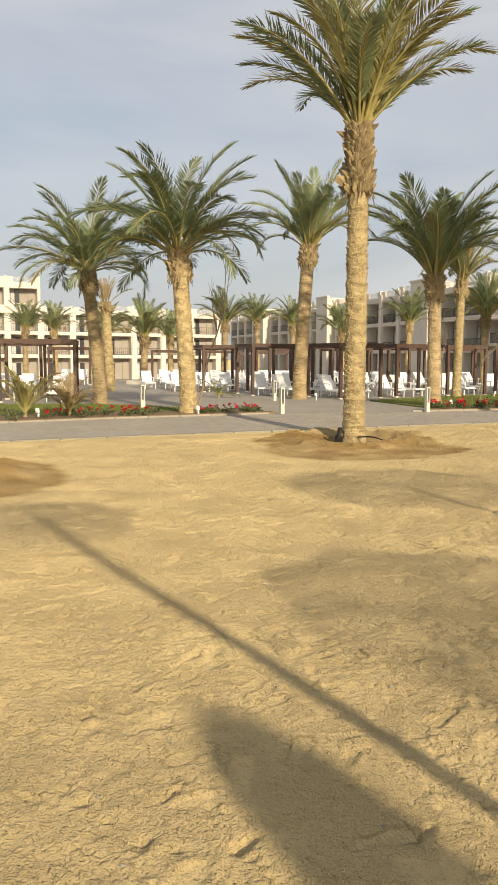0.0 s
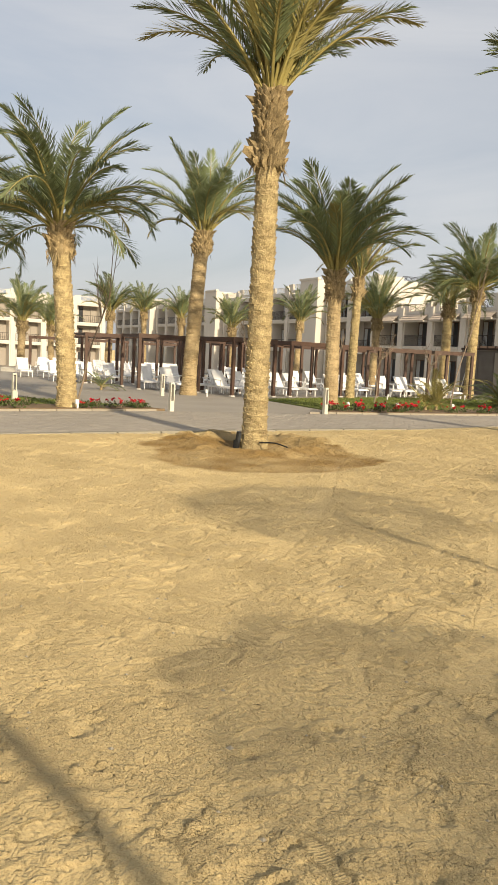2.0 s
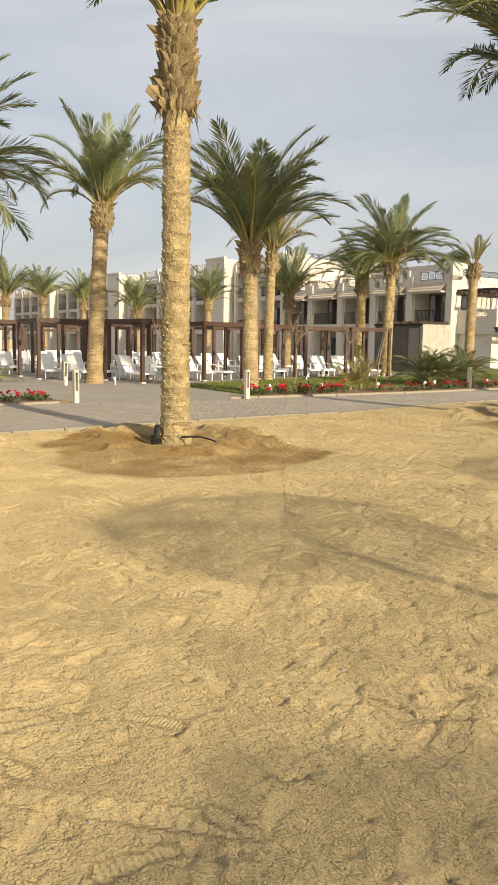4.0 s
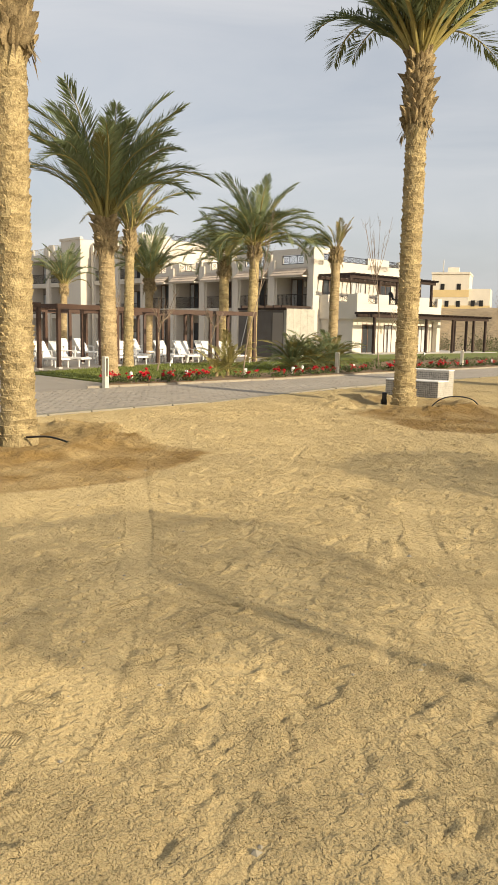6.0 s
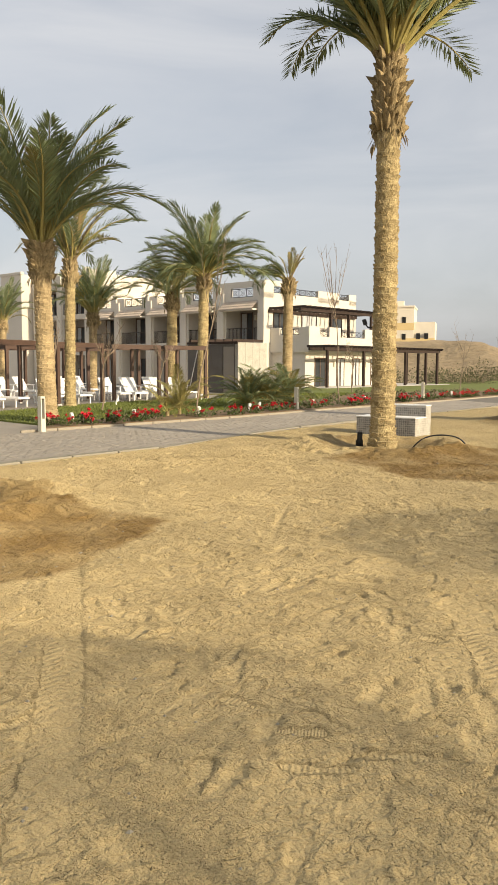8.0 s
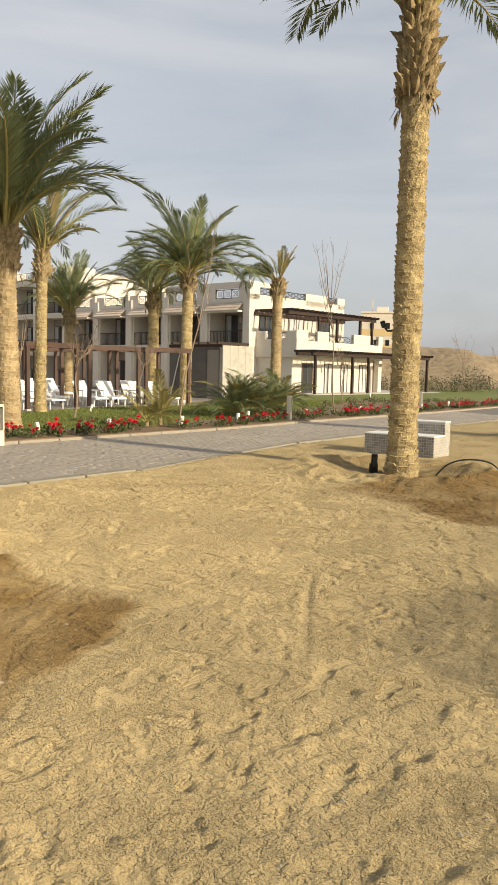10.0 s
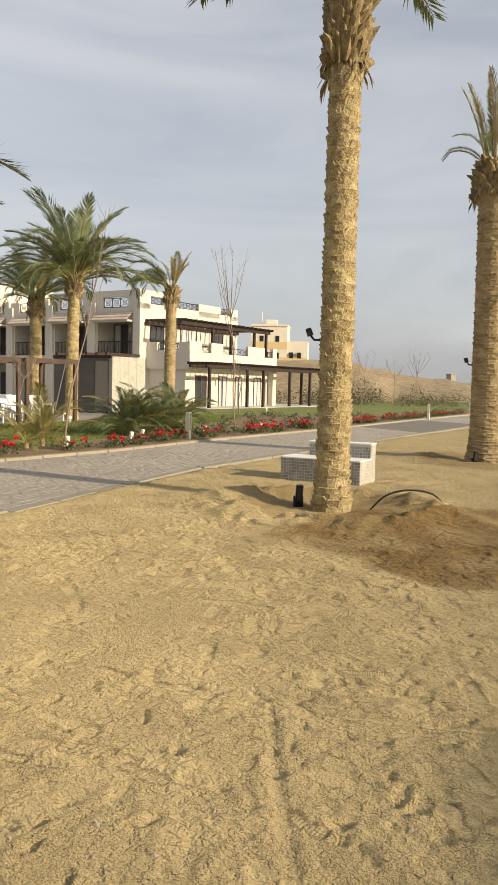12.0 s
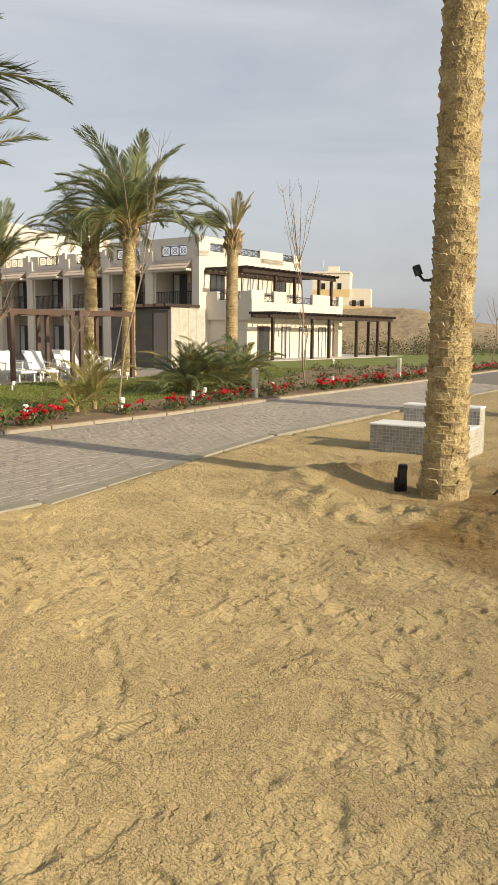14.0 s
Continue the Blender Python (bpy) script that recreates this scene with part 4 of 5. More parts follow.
# ---- hills and the far house ----
def build_hill():
    g = Geo()
    rng = np.random.RandomState(3)
    bs = np.linspace(8, 100, 185)
    rs = [88, 96, 103, 109, 114, 119, 124, 130, 140, 155, 180, 240, 330]
    prof = [0.0, 0.03, 0.10, 0.28, 0.52, 0.78, 0.93, 1.0, 0.98, 0.92, 0.85, 0.6, 0.0]
    crest = [(8, 5.6), (28, 6.4), (35, 6.6), (37, 5.9), (39.5, 4.4), (42, 3.6), (45, 3.1), (50, 3.4), (60, 4.5), (75, 5.0), (100, 5)]
    B, Rr = np.meshgrid(bs, rs)
    H = np.interp(B, [c[0] for c in crest], [c[1] for c in crest]) * np.array(prof)[:, None]
    H = H + np.array(prof)[:, None] * (0.5 * value_noise(B, Rr / 12, 3.0, 71) + 0.35 * value_noise(B, Rr / 4, 1.1, 72))
    Rr = Rr + 5 * value_noise(B, Rr * 0, 5.0, 73) + 2.0 * value_noise(B, Rr / 9, 1.4, 74)
    X, Y = 5 + Rr * np.sin(np.radians(B)), 14 + Rr * np.cos(np.radians(B))
    n = len(bs)
    vs = [(float(X[j, i]), float(Y[j, i]), float(H[j, i]) - 0.5) for j in range(len(rs)) for i in range(n)]
    fs = [(j * n + i, j * n + i + 1, (j + 1) * n + i + 1, (j + 1) * n + i) for j in range(len(rs) - 1) for i in range(n - 1)]
    g.add(vs, [f[::-1] for f in fs])
    return tagged(part("hill", g, m_hill, smooth=True), "low bare brown desert hill behind the villas", "hill", kind="structure")


hill = build_hill()
FH = wall_frame(5 + 172 * math.sin(radians(30.1)), 14 + 172 * math.cos(radians(30.1)), -55.0, 3.0) @ Matrix.Diagonal((0.7, 1, 1, 1))
far_house = thing("apartment_house", FH, "unfinished ochre apartment house with bare window holes on the hill", "house")
g = Geo()
g.box(-5.5, 6.0, -10, 0, 0, 11.6)
g.box(-12.0, -5.5, -10, -0.4, 0, 8.4)
part("wall", g, m_cream, far_house)
g = Geo()
for z in (3.2, 6.6):
    g.box(-12.05, 6.05, 0.0, 0.06, z, z + 1.6) if z < 5 else g.box(-5.55, 6.05, 0.0, 0.06, z, z + 1.6)
part("ochre_band", g, m_yellow, far_house)
# solid black blocks stand in for the darkness inside the open window holes
for x, z in ((-3, 4.5), (0.5, 4.5), (3.5, 4.5), (-3, 1.4), (0, 1.4), (3.5, 1.4), (-3, 8.2), (2, 8.2), (-8, 1.4), (-10, 4.6), (-7.5, 4.6)):
    g = Geo()
    g.box(x, x + 1.2, 0.0 if x > -5.5 else -0.38, 0.09, z, z + 1.3)
    part("window", g, m_black, far_house)
g = Geo()
g.box(-5.7, 6.2, -10.2, 0.2, 11.6, 12.0)
g.box(-2, 1.5, -4, -2, 12.0, 13.2)
g.tube([(3, -3, 12), (3, -3, 15)], 0.12, 5)
part("roof", g, m_cream, far_house)


# ---- kerb and pavers ----
def along(pts, step):
    """Points and headings every step metres along a line."""
    out = []
    rest = 0.0
    for (xa, ya), (xb, yb) in zip(pts, pts[1:]):
        L = math.hypot(xb - xa, yb - ya)
        a = math.atan2(yb - ya, xb - xa)
        d = rest
        while d < L:
            out.append((xa + (xb - xa) * d / L, ya + (yb - ya) * d / L, a))
            d += step
        rest = d - L
    return out


def inside_poly(x, y, poly):
    hit = False
    for (xa, ya), (xb, yb) in zip(poly, poly[1:] + poly[:1]):
        if (ya > y) != (yb > y) and x < (xb - xa) * (y - ya) / (yb - ya) + xa:
            hit = not hit
    return hit


g = Geo()
g.box(-0.487, 0.487, -0.03, 0.17, -0.14, 0.014, bev=0.012)
kerb_me = g.mesh("kerb_stone", m_kerb)
kerb = thing("kerb", pose(0, 0, 0), "low pale concrete kerb between sand and paving", "kerb", kind="structure")
for x, y, a in along([p for p in KERB if -21 < p[0] < 61], 1.0):
    part("kerb_stone", kerb_me, None, kerb, m=Matrix.Translation((x, y, random.uniform(-0.006, 0.006))) @ Matrix.Rotation(a, 4, "Z"))
g = Geo()
g.box(-0.49, 0.49, -0.03, 0.03, -0.1, 0.046, bev=0.010)
edge_me = g.mesh("edging_stone", m_edge)
edging = thing("bed_edging", pose(0, 0, 0), "pale stone edging round the flower beds", "kerb", kind="structure")
for line in ([(-20, 9.3), (-8.8, 18.1), (-6.5, 20.2), (-2.25, 23.45)], [(2.5, 25.75), (8.3, 28.95), (12.5, 31.85), (20, 36.45), (30, 43.05), (50, 55.7)]):
    for x, y, a in along(line, 1.0):
        part("edging_stone", edge_me, None, edging, m=Matrix.Translation((x, y, 0)) @ Matrix.Rotation(a, 4, "Z"))

bed_path = [(x, float(lerp_line(KERB, x)) + 0.14) for x in (-14, -6.2, 1.7, 4.7, 8.6, 19, 30)]
bed_path += [(x, float(lerp_line(EDGE, x)) - 0.06) for x in (30, 20, 12.5, 8.3, 2.6, -2.3, -6.5, -8.8, -14)]
sheet("path_joint_sand", bed_path, -0.006, m_joint, "dark jointing sand between the pavers", "paving", thick=0.006)


def build_pavers():
    """Running-bond concrete pavers on the promenade; the nearest ones are single pieces."""
    rng = random.Random(4)
    pl, pw = 0.20, 0.10
    h = radians(90 - 55)
    ux, uy = math.cos(h), math.sin(h)
    g = Geo()
    vs, fs = bevel_box(-pl / 2 + 0.003, pl / 2 - 0.003, -pw / 2 + 0.003, pw / 2 - 0.003, -0.04, 0.0, 0.004)
    g.add(vs, fs[1:])
    me = g.mesh("paver", m_pave)
    rest = Geo()
    tops = [(x, y, z) for x, y, z in vs[8:]]
    tf = [tuple(i - 8 for i in f) for f in fs[1:2] + fs[10:]]
    single = 0
    for iu in range(-90, 190):
        for iv in range(-60, 75):
            u, v = iu * pl + (iv % 2) * pl / 2, iv * pw
            x, y = 3 + u * ux - v * uy, 23.5 + u * uy + v * ux
            ky = float(lerp_line(KERB, x))
            if y < ky + 0.22 or y > float(lerp_line(EDGE, x)) - 0.12 or x < -13:
                continue
            dz = rng.uniform(-0.003, 0.003)
            if single < 300 and 3.4 < x < 6.6 and y < ky + 1.6:
                part("paver", me, None, pavement, m=Matrix.Translation((x, y, dz)) @ Matrix.Rotation(h, 4, "Z"))
                single += 1
            elif x < 22:
                rest.add([(x + p[0] * ux - p[1] * uy, y + p[0] * uy + p[1] * ux, p[2] + dz) for p in tops], tf)
    tagged(part("pavers", rest, m_pave, pavement), kind="stuff")


# ---- cabanas and loungers ----

CABANAS = [(-0.66, 33.0, 50, 2.2), (1.75, 35.3, 50, 2.2), (4.2, 37.7, 58, 2.2), (6.73, 40.0, 72, 2.2), (9.15, 40.75, 72, 2.1),
           (-4.8, 35.05, 62, 3.0), (-7.9, 38.5, 60, 2.4), (-3.6, 40.2, 60, 2.4), (-0.6, 42.0, 60, 2.4), (2.6, 43.6, 62, 2.4), (5.4, 45.6, 65, 2.4),
           (-9.6, 45.0, 60, 2.4), (-5.6, 46.5, 60, 2.4), (-1.6, 48.5, 60, 2.4), (-13.2, 26.9, 70, 2.8), (-17.0, 27.2, 70, 2.6), (-15.8, 30.6, 70, 2.4),
           (-15.5, 55.0, 75, 2.6), (-11.6, 56.0, 75, 2.6), (-8.0, 57.0, 75, 2.6), (-20.0, 47.0, 75, 2.6)]



def lounger_model():
    ob = thing("sun_lounger", pose(0, 0, -50), "white slatted sun lounger with raised backrest on the terrace", "sun lounger", "white sun loungers")
    F = Geo()
    for y in (-0.32, 0.28):
        F.box(0, 1.95, y, y + 0.04, 0.30, 0.36, bev=0.006)
    F.box(0, 0.04, -0.28, 0.28, 0.30, 0.36)
    F.box(1.91, 1.95, -0.28, 0.28, 0.30, 0.36)
    part("frame", F, m_white, ob)
    for x in (0.12, 1.75):
        for y in (-0.315, 0.275):
            L = Geo()
            L.box(x, x + 0.05, y, y + 0.04, 0, 0.30)
            part("leg", L, m_white, ob)
    S = Geo()
    S.box(0.04, 1.25, -0.28, 0.28, 0.345, 0.375)
    part("seat", S, m_white, ob)
    B = Geo()
    mb = Matrix.Translation((1.22, 0, 0.37)) @ Matrix.Rotation(-radians(52), 4, "Y")
    B.box(0, 0.78, -0.3, 0.3, -0.015, 0.02, mb, bev=0.008)
    part("backrest", B, m_white, ob)
    A = Geo()
    for y in (-0.34, 0.31):
        A.box(0.85, 0.89, y, y + 0.035, 0.36, 0.60)
        A.box(0.80, 1.55, y - 0.005, y + 0.04, 0.60, 0.635, bev=0.006)
        A.box(1.50, 1.54, y, y + 0.035, 0.0, 0.60)
    part("armrest", A, m_white, ob)
    return ob


proto = lounger_model()
spots = []
for cx, cy, hd, w in CABANAS:
    d = Vector((math.sin(radians(hd)), math.cos(radians(hd)), 0))
    back = Vector((-d.y, d.x, 0))
    m = wall_frame(cx, cy, hd, float(plaza_z(cy)))
    timber_pergola("cabana_frame", m, w, 2.4, 2.42, [(0, 0), (w, 0), (0, 2.4), (w, 2.4)], 4, "open brown timber cabana frame on the pool terrace", m_wood, 0.135, "pool cabanas")
    for k in (0.28, 0.74):
        p = Vector((cx, cy, 0)) + d * (w * k) + back * 1.2
        spots.append((p.x, p.y, hd + 90))
for cx, cy, hd, n in ((-3.4, 35.6, 62, 3), (-9.5, 39.5, 60, 2), (-6.5, 42.5, 60, 4), (-13.5, 57.2, 75, 6), (-1.0, 45.5, 60, 3), (4.6, 42.0, 65, 2), (7.2, 43.0, 68, 3), (-12.2, 43.0, 65, 3)):
    for i in range(n):
        spots.append((cx + i * 1.15 * math.sin(radians(hd)), cy + i * 1.15 * math.cos(radians(hd)), hd + 90))
rl = random.Random(9)
for i, (x, y, hd) in enumerate(spots):
    a = radians(90 - hd) + radians(rl.uniform(-9, 9)) + math.pi
    mm = Matrix.Translation((x, y, float(plaza_z(y)))) @ Matrix.Rotation(a, 4, "Z") @ Matrix.Translation((-0.9, 0, 0))
    if i == 0:
        proto.matrix_basis = mm
    else:
        copy_thing(proto, mm)

# low pool edge and water seen between the palms
g = Geo()
g.box(-16, -4, 50.5, 51.0, -0.25, 0.22, bev=0.03)
tagged(part("pool_edge", g, m_stone), "low stone edge of the hotel pool", "pool", kind="structure")


# ---- promenade furniture ----
def bollard(x, y, turn):
    ob = thing("bollard_light", pose(x, y, 0.0, 0, 0, turn), "cream metal bollard light with an open slot", "bollard light", "promenade bollards")
    g = Geo()
    g.box(-0.065, 0.065, -0.065, 0.065, -0.02, 0.30, bev=0.008)
    part("base", g, m_lamp, ob)
    for sx in (-0.065, 0.04):
        g = Geo()
        g.box(sx, sx + 0.025, -0.06, 0.06, 0.30, 0.77)
        part("blade", g, m_lamp, ob)
    g = Geo()
    g.box(-0.065, 0.065, -0.062, 0.062, 0.77, 0.82, bev=0.01)
    part("cap", g, m_lamp, ob)
    g = Geo()
    g.box(-0.04, 0.04, -0.035, 0.035, 0.745, 0.768)
    part("lamp_head", g, m_iron, ob)
    return ob


for x, y in ((-2.015, 23.45), (2.553, 25.55), (11.54, 31.7), (20.2, 37.6), (31.15, 43.6), (-3.3, 31.4), (-6.9, 24.6), (15.6, 42.6), (40.5, 50.0)):
    bollard(x, y, 35)


def spot_light(x, y, turn, z=0.06):
    ob = thing("garden_spotlight", pose(x, y, z, 0, 0, turn), "small white garden spotlight on a stake in the bed", "spotlight", "garden spotlights")
    g = Geo()
    g.box(-0.02, 0.02, -0.02, 0.02, -0.05, 0.14)
    part("stake", g, m_white, ob)
    g = Geo()
    g.box(-0.05, 0.05, -0.04, 0.04, 0.13, 0.25, Matrix.Rotation(radians(-12), 4, "X"), bev=0.012)
    part("lamp_head", g, m_white, ob)
    return ob


for i, (x, y) in enumerate(((-4.35, 21.95), (-8.45, 19.8), (-7.0, 25.2), (3.55, 27.9), (-1.6, 31.9), (5.4, 29.0), (7.6, 30.1), (9.7, 31.4), (10.4, 32.4), (13.1, 33.9), (6.2, 36.5), (16.5, 36.2), (24, 41), (10.7, 40.5), (26.0, 52.0))):
    spot_light(x, y, 40 + 23 * i, 0.05)


def flood_light(x, y, z, turn, tilt):
    ob = thing("flood_light", pose(x, y, z, 0, 0, turn), "black ground flood light leaning beside the palm", "flood light", "palm flood lights")
    g = Geo()
    g.box(-0.05, 0.05, -0.03, 0.03, 0.0, 0.33, Matrix.Rotation(radians(tilt), 4, "X"), bev=0.012)
    part("housing", g, m_black, ob)
    g = Geo()
    g.box(-0.036, 0.036, -0.040, -0.031, 0.12, 0.30, Matrix.Rotation(radians(tilt), 4, "X"))
    part("lens", g, m_glass, ob)
    g = Geo()
    for s in (-0.069, 0.051):
        g.box(s, s + 0.018, -0.02, 0.02, -0.08, 0.16)
    part("bracket", g, m_black, ob)


flood_light(8.22, 20.72, sand_z(8.22, 20.72), -20, 14)
flood_light(0.12, 15.95, sand_z(0.12, 15.95), 50, 10)
flood_light(15.4, 24.5, sand_z(15.4, 24.5), -20, 12)


def trunk_spot(x, y, z, turn):
    ob = thing("trunk_spotlight", pose(x, y, z, 0, 0, turn), "black spotlight on an arm strapped to the palm trunk", "spotlight", "trunk spotlights")
    g = Geo()
    g.tube([(0.05, 0, -0.08), (-0.06, 0, -0.08), (-0.11, 0, -0.02)], 0.016, 6)
    part("arm", g, m_black, ob)
    g = Geo()
    mm = Matrix.Translation((-0.12, 0, 0.0)) @ Matrix.Rotation(radians(-20), 4, "Y")
    g.box(-0.04, 0.04, -0.04, 0.04, -0.03, 0.08, mm, bev=0.012)
    part("lamp_head", g, m_black, ob)


trunk_spot(8.28, 20.42, 2.35, -30)
trunk_spot(15.62, 24.95, 2.3, -30)


def hose(pts, r=0.014):
    g = Geo()
    dense = []
    for i in range(len(pts) - 1):
        p0, p1, p2, p3 = (Vector(pts[max(i - 1, 0)]), Vector(pts[i]), Vector(pts[i + 1]), Vector(pts[min(i + 2, len(pts) - 1)]))
        for k in range(6):
            t = k / 6
            dense.append(0.5 * ((2 * p1) + (p2 - p0) * t + (2 * p0 - 5 * p1 + 4 * p2 - p3) * t * t + (3 * p1 - p0 - 3 * p2 + p3) * t ** 3))
    dense.append(Vector(pts[-1]))
    g.tube(dense, r, 6)
    tagged(part("irrigation_hose", g, m_black, smooth=True), "black plastic irrigation hose at the palm pit", "hose", "irrigation hoses")


hose([(9.0, 20.1, -0.08), (9.2, 20.0, 0.14), (9.5, 19.88, 0.22), (9.85, 19.75, 0.16), (10.05, 19.65, -0.08)])
hose([(0.55, 15.8, 0.06), (0.85, 15.5, 0.10), (1.15, 15.15, 0.04), (1.35, 14.9, -0.06)])


def tiled_bench():
    m = Matrix(((0.574, 0.819, 0, 9.44), (-0.819, 0.574, 0, 23.2), (0, 0, 1, 0.0), (0, 0, 0, 1)))
    ob = thing("tiled_bench", m, "low white bench clad in small grey mosaic tiles", "bench")
    g = Geo()
    g.box(0.0, 1.45, 0.0, 0.58, -0.1, 0.375)
    part("seat_block", g, m_terrace, ob)
    g = Geo()
    g.box(-0.012, 1.462, -0.012, 0.578, 0.377, 0.40, bev=0.006)
    part("seat_slab", g, m_white, ob)
    g = Geo()
    g.box(0.30, 1.45, 0.582, 0.86, -0.1, 0.635)
    part("back_block", g, m_terrace, ob)
    g = Geo()
    g.box(0.29, 1.462, 0.575, 0.872, 0.637, 0.66, bev=0.006)
    part("back_slab", g, m_white, ob)
    g = Geo()
    t = 0.041
    for i in range(29):
        for j in range(8):
            x, z = 0.005 + i * 0.05, -0.02 + j * 0.05
            if z + t < 0.377:
                g.box(x, x + t, -0.006, 0.003, z, z + t)
            zz = 0.402 + j * 0.05
            if x > 0.295 and zz + t < 0.637:
                g.box(x, x + t, 0.576, 0.585, zz, zz + t)
    tagged(part("mosaic", g, m_tile, ob, "grey and white mosaic tiles"), kind="stuff")
    # end tiles paler than the shaded front: sunlight put into their colour
    g = Geo()
    for i in range(17):
        for j in range(13):
            y, z = 0.005 + i * 0.05, -0.02 + j * 0.05
            if z + t < (0.377 if y < 0.56 else 0.637):
                g.box(1.447, 1.456, y, y + t, z, z + t)
                if y > 0.57 and z > 0.3:
                    g.box(0.294, 0.303, y, y + t, z, z + t)
            if y < 0.56 and z + t < 0.377:
                g.box(-0.006, 0.003, y, y + t, z, z + t)
    tagged(part("end_mosaic", g, m_stone, ob, "mosaic tiles on the bench ends, coloured pale as if sunlit"), kind="stuff")
    return ob


tiled_bench()


def beach_umbrella(x, y, r, h, opened=True, pole=0.022, lean=(0.0, 0.0), stretch=1.0, turn=0.0):
    """A pole that leans, with a shallow cone of reed strips, or a folded canopy."""
    ob = thing("beach_umbrella", pose(x, y, 0), "straw beach umbrella on a wooden pole in the sand" if opened else "added folded beach umbrella, unseen, that casts a band of shade", "beach umbrella", "beach umbrellas")
    g = Geo()
    g.tube([(-lean[0], -lean[1], -0.2), (0, 0, h + 0.1)], pole, 10)
    part("pole", g, m_wood, ob)
    g = Geo()
    ct, st = math.cos(radians(turn)), math.sin(radians(turn))
    if opened:
        n = 52
        for i in range(n):                     # reed strips, with gaps added so the shade falls lighter
            ring = []
            for a in (2 * math.pi * i / n, 2 * math.pi * (i + 0.42) / n):
                k = r * (0.97 + 0.05 * math.sin(i * 5.3))
                px, py = k * math.cos(a) * stretch, k * math.sin(a)
                ring.append((px * ct - py * st, px * st + py * ct))
            (ax, ay), (bx, by) = ring
            g.add([(0.04 * ax, 0.04 * ay, h + 0.28), (0.04 * bx, 0.04 * by, h + 0.28), (bx, by, h - 0.12), (ax, ay, h - 0.12), (bx, by, h - 0.22), (ax, ay, h - 0.22)],
                  [(0, 1, 2, 3), (3, 2, 4, 5)])
    else:
        g.tube([(-lean[0] * k / h, -lean[1] * k / h, h - k) for k in (1.75, 1.5, 0.25, 0.05, -0.05)], [r * 0.8, r, r, r * 0.75, r * 0.2], 14)
    part("canopy", g, m_leaf_d, ob)
    for i in range(6 if opened else 0):
        g = Geo()
        a = math.pi * i / 3
        g.tube([(0.06 * math.cos(a), 0.06 * math.sin(a), h - 0.15), (r * 0.85 * math.cos(a), r * 0.85 * math.sin(a), h - 0.08)], 0.016, 5)
        part("rib", g, m_wood, ob)
    return ob


def shaded_from(cx, cy, h):
    """Where an umbrella of height h must stand for its shade to fall at (cx, cy)."""
    L = h / math.tan(radians(SUN_EL))
    return cx + L * math.sin(radians(SUN_AZ)), cy + L * math.cos(radians(SUN_AZ))


# all out of view; placed, leaned and stretched for the shade they throw on the sand
beach_umbrella(*shaded_from(-2.75, 6.95, 3.3), 1.05, 3.3, True, 0.05, (-1.2, -0.8))
beach_umbrella(*shaded_from(1.05, 10.15, 2.6), 1.5, 2.6)
beach_umbrella(*shaded_from(1.75, 4.6, 2.6), 1.35, 2.6, True, 0.022, (0, 0), 1.6, -46)
beach_umbrella(*shaded_from(5.3, 13.0, 2.6), 1.5, 2.6)
# unseen stand-in, added only to cast the wide band of shade
beach_umbrella(*shaded_from(0.25, 2.45, 2.2), 0.25, 2.2, False, 0.035, (-0.7, -0.7))


# ---- stone screen by the villa ----
def stone_screen():
    m = wall_frame(15.68, 50.16, -28.5, -0.05)
    ob = thing("garden_shower_screen", m, "roofless stone garden shower room with dark cladding beside the villa", "shower room")
    g = Geo()
    g.box(0.0, 0.22, -2.55, 0, 0, 2.95)
    part("stone_wall", g, m_stone, ob)
    for i in range(4):
        g = Geo()
        g.box(-0.012, -0.001, -2.52 + i * 0.63, -2.52 + i * 0.63 + 0.62, 0.01, 2.94)
        part("panel", g, m_stone, ob)
    g = Geo()
    g.box(0.22, 4.2, -0.2, -0.02, 0, 2.85)
    part("side_wall", g, m_slate, ob)
    for a in (0.3, 1.25, 2.6):
        g = Geo()
        g.box(a, a + 0.85, -0.02, 0.01, 0.02, 2.7, bev=0.004)
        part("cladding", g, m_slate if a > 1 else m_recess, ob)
    g = Geo()
    g.box(0.0, 4.2, -0.16, 0.06, 2.86, 3.0)
    part("beam", g, m_darkwood, ob)
    for i in range(6):
        g = Geo()
        g.box(0.1 + i * 0.7, 0.2 + i * 0.7, -2.3, 0.3, 3.0, 3.14)
        part("rafter", g, m_darkwood, ob)
    g = Geo()
    g.tube([(4.0, 0.1, 0), (3.2, 0.1, 2.6)], 0.03, 6)
    part("shower_pipe", g, m_white, ob)
    return ob


stone_screen()


# ---- flowers, shrubs, small palms, bare trees, grass ----
def leafy_geo(n, r, h, size, rng, seed_up=0.3):
    g = Geo()
    for _ in range(n):
        a, q = rng.uniform(0, 6.28), math.sqrt(rng.random()) * r
        p = Vector((math.cos(a) * q, math.sin(a) * q, h * (0.1 + 0.9 * rng.random()) * (1 - 0.5 * q / r)))
        d = Vector((rng.uniform(-1, 1), rng.uniform(-1, 1), rng.uniform(-0.3, 1))).normalized()
        s = d.cross(Vector((rng.uniform(-1, 1), rng.uniform(-1, 1), rng.uniform(-1, 1)))).normalized() * size * 0.32
        L = size * rng.uniform(0.7, 1.2)
        g.add([p, p + d * L * 0.5 + s, p + d * L, p + d * L * 0.5 - s], [(0, 1, 2, 3)])
    return g


